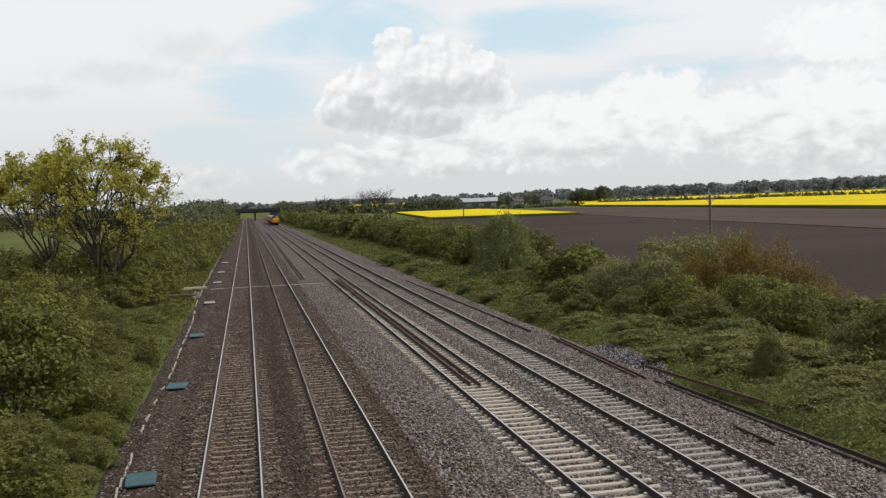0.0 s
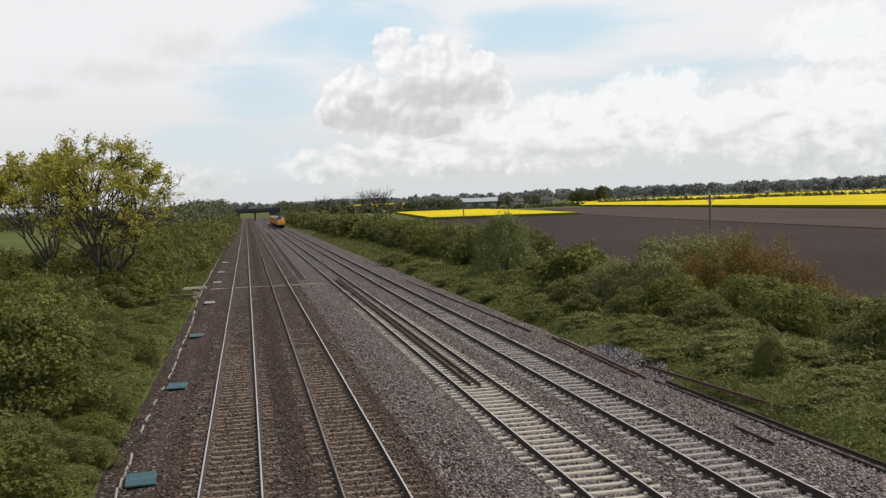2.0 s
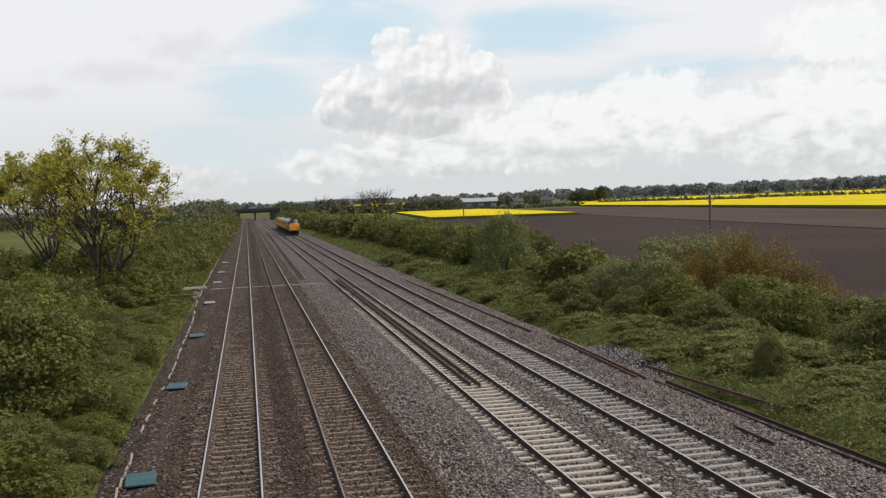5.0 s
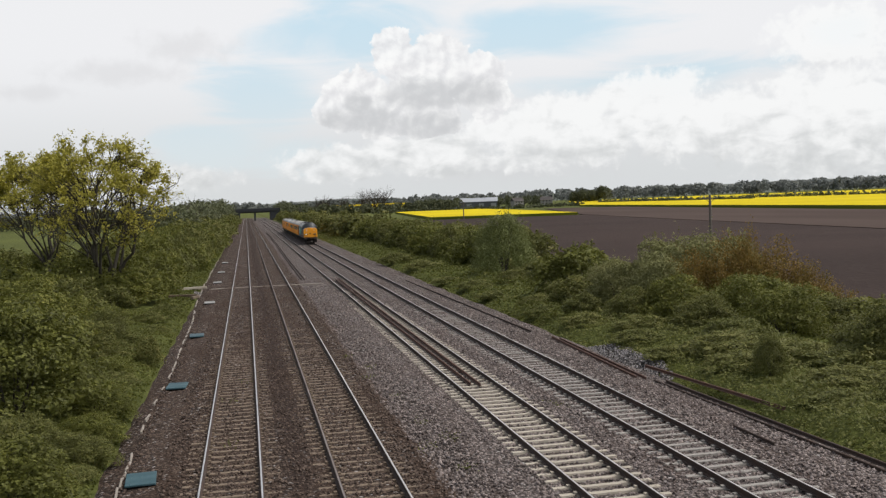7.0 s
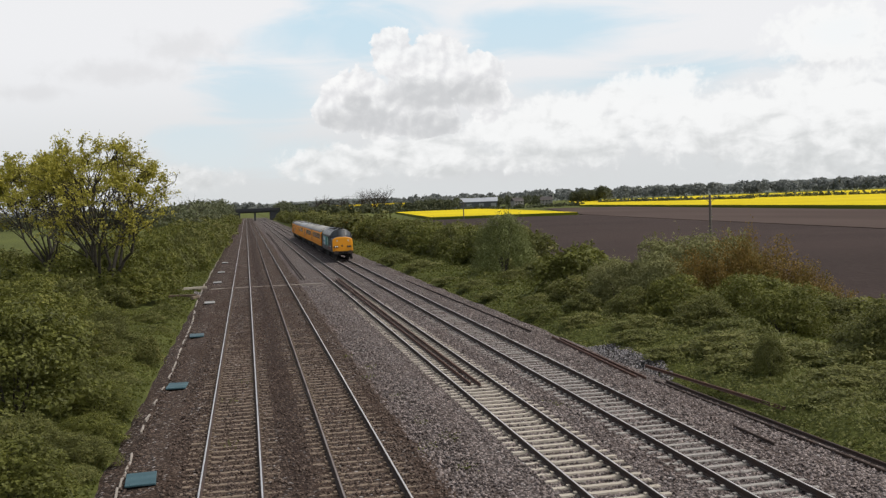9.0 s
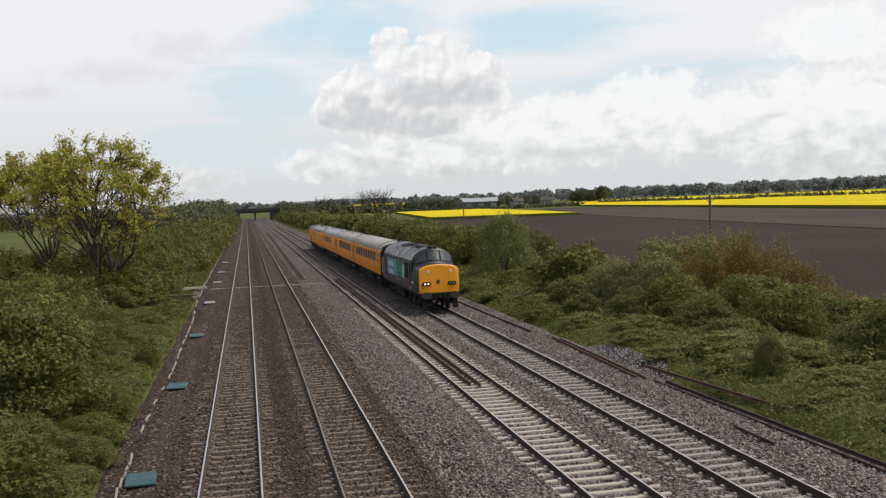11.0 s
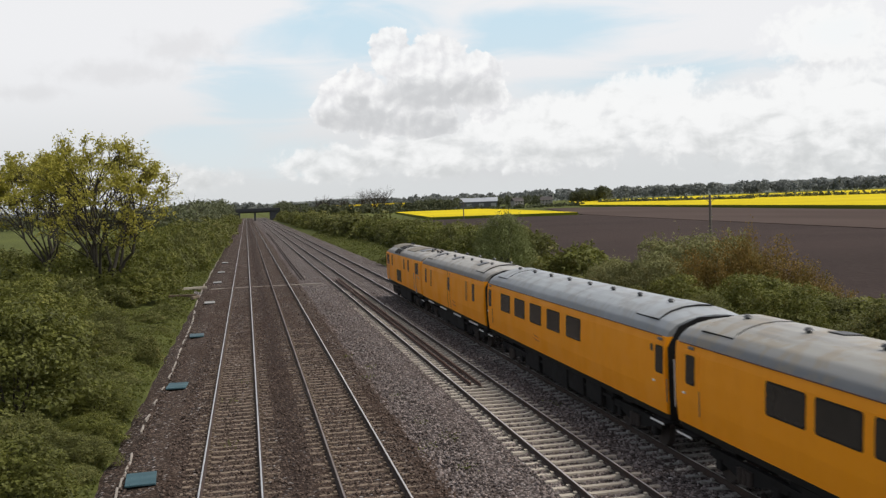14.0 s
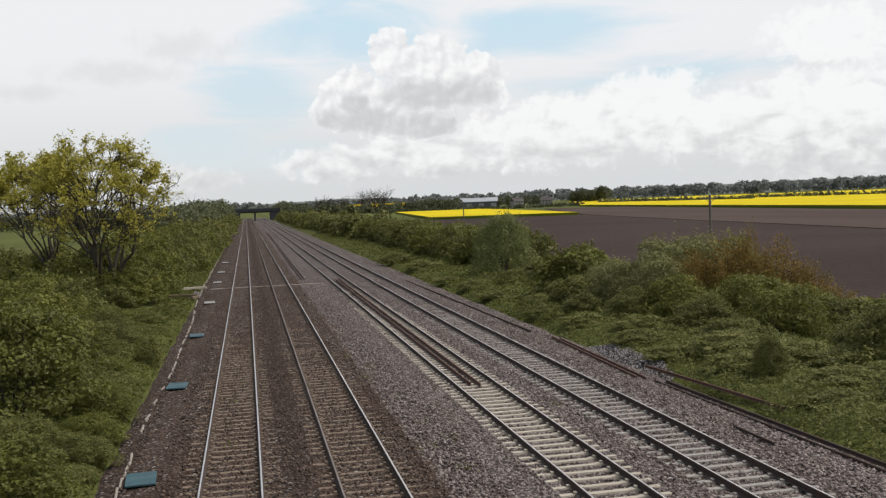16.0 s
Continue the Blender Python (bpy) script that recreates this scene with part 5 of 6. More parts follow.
def ballast_stones():
    """Loose angular stones lying on the ballast where it is nearest."""
    rng = np.random.default_rng(21)
    cube = np.array(((-1, -.8, -.7), (1, -1, -.6), (.9, 1, -.8), (-1, .8, -.6), (-.7, -.9, .8), (.8, -.7, .7), (.7, .8, .9), (-.8, .7, .6)))
    faces = np.array(((0, 1, 5, 4), (1, 2, 6, 5), (2, 3, 7, 6), (3, 0, 4, 7), (4, 5, 6, 7)))
    for name, lo, hi, mat, n, label in (("loose_ballast", -3.6, 4.4, M_STONE_BROWN, 19000, "loose brown stones on the older ballast"), ("loose_ballast", 4.4, 15.4, M_STONE_GREY, 30000, "loose grey stones on the newer ballast")):
        x = rng.uniform(lo, hi, n)
        y = 19 + rng.exponential(26, n)
        keep = np.ones(n, bool)
        for t in TRACK_X.values():
            keep &= np.abs(np.abs(x - t) - 0.7525) > 0.12
        x, y = x[keep], y[keep]
        z = np.array([bed_z(v) if -2.6 < v < 4.4 or 6.5 < v < 13.3 else -0.235 - 0.08 * max(0.0, v - 13.6) - 0.05 * (v < -2.6) for v in x])
        m = len(x)
        u, _ = np.linalg.qr(rng.normal(0, 1, (m, 3, 3)))
        s = rng.uniform(0.018, 0.040, m)
        v = np.einsum("mij,kj->mki", u, cube) * s[:, None, None] * rng.uniform(0.75, 1.2, (m, 8, 1)) + np.stack((x, y, z + s * 0.4), 1)[:, None, :]
        q = (faces[None] + 8 * np.arange(m)[:, None, None]).reshape(-1, 4)
        tagged(new(name, quick_mesh(name, v.reshape(-1, 3), q, mat)), label, "ballast", kind="stuff")


ballast_stones()


def weeds(rng, n):
    """Small tufts rooted in the ballast."""
    spots = [(4.6, 41.0), (4.9, 43.5), (5.2, 32.0), (4.7, 28.5), (5.4, 26.0), (5.0, 36.5), (-0.9, 38.0), (-0.4, 42.0), (-0.8, 31.0), (4.3, 47.0), (10.0, 33.0), (5.7, 29.5)]
    k = rng.integers(0, len(spots), n)
    c = np.array([(*spots[i], -0.2) for i in k]) + rng.normal(0, 1, (n, 3)) * np.array((0.16, 0.3, 0.02))
    c[:, 2] += rng.uniform(0, 0.09, n)
    return c


scatter("ballast_weeds", "small yellowish weeds growing in the ballast", 420, weeds, 0.035, L_GRASS, 75)


# ---- the train: y runs backwards from its leading end ----
def smooth_profile(half, dense=5):
    """A rounded section from the floor edge over the roof to the other side, from half its corners."""
    pts = list(half) + [(-x, z) for x, z in half[-2::-1]]
    out = []
    for a, b in zip(pts, pts[1:]):
        n = dense if a[1] > 2.9 or b[1] > 2.9 else 1
        out += [(a[0] + (b[0] - a[0]) * i / n, a[1] + (b[1] - a[1]) * i / n) for i in range(n)]
    return out + [pts[-1]]


COACH_HALF = [(1.33, 1.20), (1.385, 1.75), (1.385, 2.4), (1.36, 2.95), (1.33, 3.17), (1.24, 3.36), (1.05, 3.55), (0.75, 3.70), (0.4, 3.79), (0.0, 3.82)]
LOCO_HALF = [(1.33, 1.12), (1.36, 1.35), (1.365, 2.75), (1.345, 3.12), (1.24, 3.36), (1.05, 3.57), (0.75, 3.76), (0.4, 3.87), (0.0, 3.91)]


def side_x(half, z):
    zs = [p[1] for p in half]
    return float(np.interp(z, zs, [p[0] for p in half]))


def arc(half):
    """Distance round the section, to lay plates on roofs: s = 0 at the ridge, growing to the near side."""
    pts = half[::-1]
    s = [0.0]
    for a, b in zip(pts, pts[1:]):
        s.append(s[-1] + math.hypot(b[0] - a[0], b[1] - a[1]))
    return s, [p[0] for p in pts], [p[1] for p in pts]


def side_fn(half, sgn=-1):
    if sgn < 0:
        return lambda y, z: (-side_x(half, z), y, z)
    return lambda z, y: (side_x(half, z), y, z)


def side_plate(half, y0, y1, z0, z1, mat, name, parent, high=0.012, label="", both=True, low=-0.02):
    """A plate let into the body side, on one or both sides."""
    nz = max(1, int((z1 - z0) / 0.3))
    c = min(0.06, (z1 - z0) * 0.2, (y1 - y0) * 0.15)
    levels = [(z0, c), (z0 + c * 0.3, c * 0.3), (z0 + c, 0.0)] + [(z0 + (z1 - z0) * k / nz, 0.0) for k in range(1, nz)] + [(z1 - c, 0.0), (z1 - c * 0.3, c * 0.3), (z1, c)]
    obs = []
    for sgn in ((-1, 1) if both else (-1,)):
        bm = bmesh.new()
        rings = []
        for z, cut in levels:
            x = side_x(half, z)
            rings.append([(sgn * (x + low), y0 + cut, z), (sgn * (x + low), y1 - cut, z), (sgn * (x + high), y1 - cut, z), (sgn * (x + high), y0 + cut, z)])
        loft(rings, bm)
        obs.append(part(name, bm, mat, parent, label))
    return obs[0]


def roof_plate(half, y0, y1, s0, s1, mat, name, parent, high=0.02, label=""):
    s, xs, zs = arc(half)
    n = 8

    def fn(y, q):
        return (math.copysign(float(np.interp(abs(q), s, xs)), q), y, float(np.interp(abs(q), s, zs)))
    return part(name, slab(lambda q, y: fn(y, q), s0, s1, y0, y1, n, 2, -0.02, high), mat, parent, label, smooth=True)


def shell(half, y0, y1, zcut, lower, upper, parent, dome=0.0, names=("body", "roof")):
    """Body sides and roof as two meshes; the roof may bow down at its ends."""
    prof = smooth_profile(half)
    low = [p for p in half if p[1] <= zcut + 1e-6]
    ring = low + [(-x, z) for x, z in low[::-1]]
    part(names[0], loft([[(x, y, z) for x, z in ring] for y in (y0, (y0 + y1) / 2, y1)]), lower, parent)
    top = [p for p in prof if p[1] >= zcut - 1e-6]
    rings = []
    stations = [0.0, 0.25, 0.6, 1.1, 1.8]
    ys = [(y0 + a, 1 - a / 1.8) for a in stations] + [((y0 + y1) / 2, 0.0)] + [(y1 - a, 1 - a / 1.8) for a in stations[::-1]]
    zmax = max(p[1] for p in top)
    for y, k in ys:
        kk = dome * k * k
        rings.append([(x * (1 - 0.02 * k * (dome > 0)), y, z - kk * max(0.0, (z - zcut) / (zmax - zcut))) for x, z in top])
    part(names[1], loft(rings), upper, parent, smooth=True)


def wheelset(parent, y, r=0.5):
    w = None
    for s in (-1, 1):
        bm = tube((s * 0.69, y, r), (s * 0.82, y, r), r, r, 28)
        tube((s * 0.66, y, r), (s * 0.70, y, r), r + 0.03, r + 0.03, 28, bm)
        w = part("wheel", bm, M_WHEEL, parent)
        part("axle_box", box(s * 1.0 - 0.09, s * 1.0 + 0.09, y - 0.15, y + 0.15, r - 0.14, r + 0.14, 0.03), M_BLACK, w)


def bogie(base, yc, axles, length):
    b = part("bogie", box(-0.62, 0.62, yc - length / 2, yc + length / 2, 0.62, 0.78, 0.03), M_BLACK, base)
    for s in (-1, 1):
        part("side_frame", loft([[(s * 0.93, yc + y, z), (s * 1.05, yc + y, z), (s * 1.05, yc + y, z + h), (s * 0.93, yc + y, z + h)]
                                 for y, z, h in ((-length / 2, 0.55, 0.2), (-length * 0.3, 0.5, 0.26), (-length * 0.12, 0.36, 0.4), (length * 0.12, 0.36, 0.4), (length * 0.3, 0.5, 0.26), (length / 2, 0.55, 0.2))]), M_BLACK, b)
        for d in (-0.22, 0.0, 0.22):
            part("spring", tube((s * 1.08, yc + d, 0.32), (s * 1.08, yc + d, 0.66), 0.08, 0.08, 8), M_WHEEL, b)
    for a in axles:
        wheelset(b, yc + a, 0.46)
    return b


def buffers(base, y, s, face=0.27, long=0.52):
    for x in (-0.87, 0.87):
        bm = tube((x, y, 1.05), (x, y + s * long * 0.7, 1.05), 0.13, 0.12, 14)
        b = part("buffer", bm, M_BLACK, base)
        part("buffer_head", loft([[(x + math.copysign(min(abs(math.cos(a)), 0.92), math.cos(a)) * face * 1.2, y + s * q, 1.05 + math.sin(a) * face * 0.82) for a in [k * math.pi / 8 for k in range(16)]] for q in (long * 0.7, long * 0.86, long)]), M_WHEEL, b, "worn dark oval buffer head")


def coach(seq, y0, y1, windows, doors, roof_mat, label, extra=None, roof_bits=(), blank=()):
    base = thing("railway_coach", label, "railway coach", (0, 0, 0), "carriages of the yellow train")
    H = COACH_HALF
    L = y1 - y0
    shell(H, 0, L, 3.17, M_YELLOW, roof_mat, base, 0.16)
    part("underframe", box(-1.25, 1.25, 0.05, L - 0.05, 1.0, 1.2, 0.02), M_BLACK, base)
    for yw, wlen, z0, z1 in windows:
        w = side_plate(H, yw - y0 - 0.035, yw - y0 + wlen + 0.035, z0 - 0.035, z1 + 0.035, M_BLACK, "window", base, 0.008, "black rubber window surround")
        side_plate(H, yw - y0, yw - y0 + wlen, z0, z1, M_GLASS, "pane", w, 0.014, both=False)
    for yd in doors:
        side_plate(H, max(0.02, yd - y0 - 0.24), min(L - 0.02, yd - y0 + 0.60), 1.22, 3.02, M_YELLOW, "door", base, 0.010)
        side_plate(H, yd - y0 - 0.03, yd - y0 + 0.47, 2.21, 2.92, M_BLACK, "door_window", base, 0.016)
        d = side_plate(H, yd - y0, yd - y0 + 0.44, 2.24, 2.89, M_GLASS, "pane", base, 0.022)
        for s in (-1, 1):
            part("handrail", tube((s * (side_x(H, 2.0) + 0.05), yd - y0 - 0.34, 1.55), (s * (side_x(H, 2.0) + 0.05), yd - y0 - 0.34, 2.15), 0.011, 0.011, 6), M_ROOF_PALE, base)
            part("door_handle", box(s * 1.4 - 0.03, s * 1.4 + 0.03, yd - y0 + 0.5, yd - y0 + 0.62, 1.95, 2.0, 0.008), M_WHITE, base)
        part("lamp_bracket", box(-1.39, -1.34, yd - y0 + 0.05, yd - y0 + 0.3, 3.06, 3.13, 0.01), M_ROOF_PALE, base)
    for yb, wb, z0, z1, mt, nm in blank:
        side_plate(H, yb - y0, yb - y0 + wb, z0, z1, mt, nm, base, 0.012)
    part("gutter", box(-1.355, -1.33, 0.2, L - 0.2, 3.165, 3.185), M_RUST_RED, base)
    part("gutter", box(1.33, 1.355, 0.2, L - 0.2, 3.165, 3.185), M_RUST_RED, base)
    for ye, s in ((0, -1), (L, 1)):
        part("end_panel", loft([[(x * 0.98, ye + s * q, z) for x, z in [(1.3, 1.2), (1.33, 2.9), (1.0, 3.42), (0.45, 3.62), (-0.45, 3.62), (-1.0, 3.42), (-1.33, 2.9), (-1.3, 1.2)]] for q in (-0.02, 0.03)]), M_BLACK, base, "sooty black coach end")
        part("gangway", box(-0.55, 0.55, ye + min(0, s * 0.20), ye + max(0, s * 0.20), 1.15, 3.3, 0.04), M_BLACK, base)
        part("footboard", box(-1.42, -1.1, ye - s * 0.5 - 0.42, ye - s * 0.5 + 0.42, 0.92, 0.96), M_BLACK, base)
        part("footboard_edge", box(-1.435, -1.42, ye - s * 0.5 - 0.42, ye - s * 0.5 + 0.42, 0.915, 0.965), M_WHITE, base, "white painted footboard edge")
        part("jumper_cable", tube((-1.16, ye + s * 0.06, 1.4), (-1.16, ye + s * 0.06, 2.6), 0.014, 0.014, 6), M_WHITE, base)
        buffers(base, ye, s, 0.2, 0.22)
    bogie(base, 2.9, (-1.3, 1.3), 3.6)
    bogie(base, L - 2.9, (-1.3, 1.3), 3.6)
    rng = random.Random(seq)
    for k in range(5):
        yb = 5.4 + k * (L - 11.5) / 4.6
        ln = rng.uniform(1.2, 2.1)
        part("equipment_box", box(-1.2, -0.3, yb, yb + ln, rng.uniform(0.32, 0.45), 1.0, 0.03), M_BLACK, base)
        part("equipment_box", box(0.3, 1.2, yb + 0.3, yb + 0.3 + ln, 0.5, 1.0, 0.03), M_BLACK, base)
    # Solid filler added below the floor so no daylight passes under the coach.
    part("underfloor_filler", box(-1.05, 1.05, 4.7, L - 4.7, 0.27, 1.0, 0.04), M_BLACK, base)
    part("truss", box(-1.15, -1.1, 4.6, L - 4.6, 0.72, 0.8), M_BLACK, base)
    for s0 in roof_bits:
        yv, sv, size = s0
        if size < 0.4:
            zt = float(np.interp(abs(sv), arc(H)[0], arc(H)[2]))
            bm = tube((-sv, yv, zt - 0.03), (-sv, yv, zt + 0.06), 0.06, 0.06, 10)
            tube((-sv, yv, zt + 0.06), (-sv, yv, zt + 0.12), 0.11, 0.05, 10, bm)
            part("roof_vent", bm, M_ROOF_DARK, base)
        else:
            roof_plate(H, yv - size * 0.5, yv + size * 0.5, sv - size * 0.35, sv + size * 0.35, M_ROOF_DARK, "roof_plate", base, 0.03)
    for ya, yb in ((1.0, 2.5), (L - 2.5, L - 1.0)):
        h = roof_plate(H, ya - 0.035, yb + 0.035, -1.18, 0.42, M_BLACK, "roof_hatch", base, 0.008, "black hatch seal")
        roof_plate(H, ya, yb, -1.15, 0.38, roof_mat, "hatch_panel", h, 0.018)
    if seq == 1:
        cu = bpy.data.curves.new("lettering", "FONT")
        cu.body, cu.size, cu.extrude = "C1", 0.2, 0.004
        flat = bpy.data.objects.new("lettering", cu)
        scene.collection.objects.link(flat)
        me = bpy.data.meshes.new_from_object(flat)
        bpy.data.objects.remove(flat)
        me.materials.append(M_WHITE)
        mark = new("lettering", me)
        mark.parent, mark.location, mark.rotation_euler = base, (-1.02, -0.04, 1.5), (radians(90), 0, 0)
        tagged(mark, "small white painted letters C1")
    if extra:
        extra(base, y0)
    return base


def swoosh(parent, y0, ytip, z0, z1, half, mats):
    """A small worn red and dark emblem: two slanted blades."""
    m = (z0 + z1) / 2
    for k, (a, b) in enumerate(((m + 0.02, z1), (z0, m - 0.02))):
        bm = bmesh.new()
        x = -(side_x(half, m) + 0.012)
        p = [(x, y0, b), (x, ytip, b - 0.08), (x, ytip, a + 0.02), (x, (y0 + ytip) / 2, a)]
        q = [(x + 0.02, yy, zz) for _, yy, zz in p]
        loft([p, q], bm)
        part("emblem", bm, mats[k], parent, "small worn emblem")


def loco_37():
    H = LOCO_HALF
    base = thing("diesel_locomotive", "dark blue diesel locomotive with yellow nose and green stripes", "locomotive", (0, 0, 0))
    L = 18.35
    prof = smooth_profile(H)
    Y0, Y1 = 2.65, L - 2.65
    low = [p for p in H if p[1] <= 3.13]
    ring = low + [(-x, z) for x, z in low[::-1]]
    part("body", loft([[(x, y, z) for x, z in ring] for y in (Y0, 9, Y1)]), M_NAVY, base)
    top = [p for p in prof if p[1] >= 3.11]
    part("roof", loft([[(x, y, z) for x, z in top] for y in (Y0, 5, 9, 13, Y1)]), M_ROOF_DARK, base, smooth=True)
    s, xs, zs = arc(H)

    def roof_z(x):
        return float(np.interp(-abs(x), [-v for v in xs[::-1]], zs[::-1])) if abs(x) < 1.345 else 3.12

    # both noses: a blunt box with a crowned top and a rounded face
    for end, f in ((0, 1), (1, -1)):
        def pt(x, y, z):
            return (x, y + 0.5 if f == 1 else L - y - 0.5, z)

        def nose_ring(y, hw, shrink, zlo):
            out = [(hw * 0.985, zlo), (hw, zlo + 0.25), (hw, 2.38 - shrink)]
            for k in range(1, 12):
                a = k / 12
                x = hw * math.cos(math.pi * a)
                out.append((x if abs(x) < hw else hw, 2.46 - shrink + 0.48 * math.sin(math.pi * a) ** 0.72))
            out += [(-hw, 2.38 - shrink), (-hw, zlo + 0.25), (-hw * 0.985, zlo)]
            return [pt(x, y, z) for x, z in out]
        face = [nose_ring(0.0, 1.205, 0.05, 1.21), nose_ring(0.03, 1.25, 0.015, 1.17), nose_ring(0.12, 1.265, 0.0, 1.15)]
        part("nose_front", loft(face), M_NOSE_YELLOW, base, "bright warning yellow nose front", smooth=True)
        part("nose", loft([nose_ring(0.12, 1.263, 0.002, 1.12), nose_ring(0.7, 1.295, 0.0, 1.12), nose_ring(1.5, 1.335, -0.02, 1.12), nose_ring(2.2, 1.35, -0.03, 1.12)]), M_NAVY, base, smooth=True)
        # cab front: raked band from the nose top to the roof edge
        def cab(u, v):
            x = u
            yb, zb = 1.32 + 0.55 * (x / 1.3) ** 2, 2.93 - 0.32 * (x / 1.33) ** 2
            yt, zt = 1.98 + 0.17 * (x / 1.3) ** 2, roof_z(x) - 0.01
            return Vector(pt(x * (1 - 0.012 * v), yb + (yt - yb) * v, zb + (zt - zb) * v))
        nu = 22
        bm = bmesh.new()
        rows = [[cab(-1.335 + 2.67 * i / nu, v) for i in range(nu + 1)] for v in (0.0, 0.5, 1.0)]
        back = [Vector(pt(p.x * 0.97, 2.5, p.z - 0.03)) for p in (r for r in rows[2])]
        loft(rows + [back], bm, caps=False, closed=False)
        part("cab_front", bm, M_ROOF_DARK, base, smooth=True)

        def pane(u0, u1, v0, v1, v2, v3):
            """Glass let in the band; v0, v1 lower and v2, v3 upper corners."""
            def fn(a, b):
                lo, hi = v0 + (v1 - v0) * a, v2 + (v3 - v2) * a
                return cab(u0 + (u1 - u0) * a, lo + (hi - lo) * b)
            g = 1 if f == 1 else -1
            fr = part("windscreen", slab(fn, -0.06, 1.06, -0.09, 1.07, 6, 3, -0.01 * g, 0.014 * g), M_BLACK, base, "black windscreen surround")
            part("pane", slab(fn, 0.0, 1.0, 0.0, 1.0, 6, 3, -0.005 * g, 0.026 * g), M_SCREEN, fr)
        pane(-0.36, 0.36, 0.22, 0.22, 0.80, 0.80)
        pane(0.46, 1.12, 0.20, 0.26, 0.80, 0.66)
        pane(-1.12, -0.46, 0.26, 0.20, 0.66, 0.80)
        # horns over the windscreen
        for x in (-0.14, 0.14):
            bm = tube(pt(x, 1.93, 3.86), pt(x, 2.3, 3.98), 0.10, 0.05, 12)
            part("horn", bm, M_BLACK, base)
        part("horn_box", box(-0.3, 0.3, min(pt(0, 2.0, 0)[1], pt(0, 2.5, 0)[1]), max(pt(0, 2.0, 0)[1], pt(0, 2.5, 0)[1]), 3.80, 3.95, 0.04), M_BLACK, base)
        # face fittings
        ya = -0.10
        for x in (-0.80, 0.80):
            def yb(a, b):
                return sorted((pt(0, a, 0)[1], pt(0, b, 0)[1]))
            y0_, y1_ = yb(-0.13, 0.03)
            hl = part("headlight", box(x - 0.26, x + 0.26, y0_, y1_, 1.64, 1.86, 0.05), M_BLACK, base, "black headlight cluster")
            for k, dx in enumerate((-0.11, 0.09)):
                lit = end == 0 and x < 0
                part("lens", tube(pt(x + dx, -0.12, 1.75), pt(x + dx, -0.15, 1.75), 0.052, 0.045, 14), M_LAMP if lit else M_GREYPANEL, hl, "lit white lamp" if lit else "")
        y0_, y1_ = yb(-0.03, 0.02)
        part("nose_hatch", box(-0.17, 0.03, y0_, y1_, 1.74, 1.98, 0.02), M_RUST_RED, base, "small brown hatch")
        for x in (-0.68, 0.72):
            part("lamp_iron", box(x - 0.07, x + 0.07, y0_, y1_, 2.40, 2.58, 0.01), M_WHITE, base, "pale lamp bracket plate")
            part("lamp_iron_slot", box(x - 0.025, x + 0.025, y0_ - 0.01, y1_ + 0.01, 2.44, 2.54), M_GREYPANEL, base)
        part("marker_light", box(-1.13, -1.0, y0_, y1_, 1.62, 1.76, 0.02), M_RUST_RED, base)
        part("marker_light", box(-1.13, -1.0, y0_, y1_, 1.46, 1.54, 0.02), M_RED, base)
        y0_, y1_ = yb(-0.01, 0.4)
        part("buffer_beam", box(-1.24, 1.24, y0_, y1_, 0.82, 1.17, 0.03), M_BLACK, base)
        buffers(base, pt(0, 0.0, 0)[1], -f, 0.26, 0.55)
        part("coupling_hook", tube(pt(0, 0, 0.98), pt(0, -0.4, 0.9), 0.07, 0.04, 8), M_BLACK, base)
        for x in (-0.55, -0.3, 0.3, 0.55):
            bm = tube(pt(x, -0.02, 1.0), pt(x, -0.2, 0.75), 0.03, 0.03, 6)
            tube(pt(x, -0.2, 0.75), pt(x, -0.12, 0.45), 0.03, 0.03, 6, bm)
            part("brake_hose", bm, M_BLACK, base)
        for x in (-0.98, 0.98):
            part("guard_iron", loft([[pt(x - 0.12, 0.15, 0.85), pt(x + 0.12, 0.15, 0.85), pt(x + 0.12, 0.22, 0.85), pt(x - 0.12, 0.22, 0.85)], [pt(x - 0.2, -0.02, 0.2), pt(x + 0.2, -0.02, 0.2), pt(x + 0.2, 0.05, 0.2), pt(x - 0.2, 0.05, 0.2)]]), M_BLACK, base)
        # cab doors: flat plates, the recess shade put into their black, with pale handrails
        d0, d1 = yb(2.5, 3.12)
        side_plate(H, d0, d1, 1.42, 3.10, M_BLACK, "cab_door", base, 0.006, "flat cab door, recess shade painted black")
        w0, w1 = yb(2.12, 2.40)
        side_plate(H, w0, w1, 2.35, 3.0, M_SCREEN, "cab_side_window", base, 0.014)
        for yy in (2.43, 3.20):
            for sg in (-1, 1):
                part("handrail", tube(pt(sg * 1.405, yy, 1.6), pt(sg * 1.405, yy, 3.05), 0.012, 0.012, 6), M_GREYPANEL, base)
        g0, g1 = yb(2.45, 3.1)
        side_plate(H, g0, g1, 1.25, 1.52, M_GREYPANEL, "step_panel", base, 0.014, "grey step panel")
    # side livery
    side_plate(H, 10.05, 13.8, 1.68, 2.84, M_TEALPANEL, "livery_panel", base, 0.010, "teal panel with two rows of white bars")
    for z in (2.47, 1.90):
        span = (10.6, 13.6) if z > 2.2 else (11.15, 13.6)
        yy = span[1]
        rng = random.Random(int(z * 100))
        while yy > span[0] + 0.12:
            w = rng.uniform(0.16, 0.26)
            side_plate(H, yy - w, yy, z - 0.19, z + 0.19, M_WHITE, "lettering_bar", base, 0.016)
            yy -= w + 0.12
    side_plate(H, 9.25, 10.0, 1.70, 2.84, M_TEALPANEL, "livery_panel", base, 0.012)
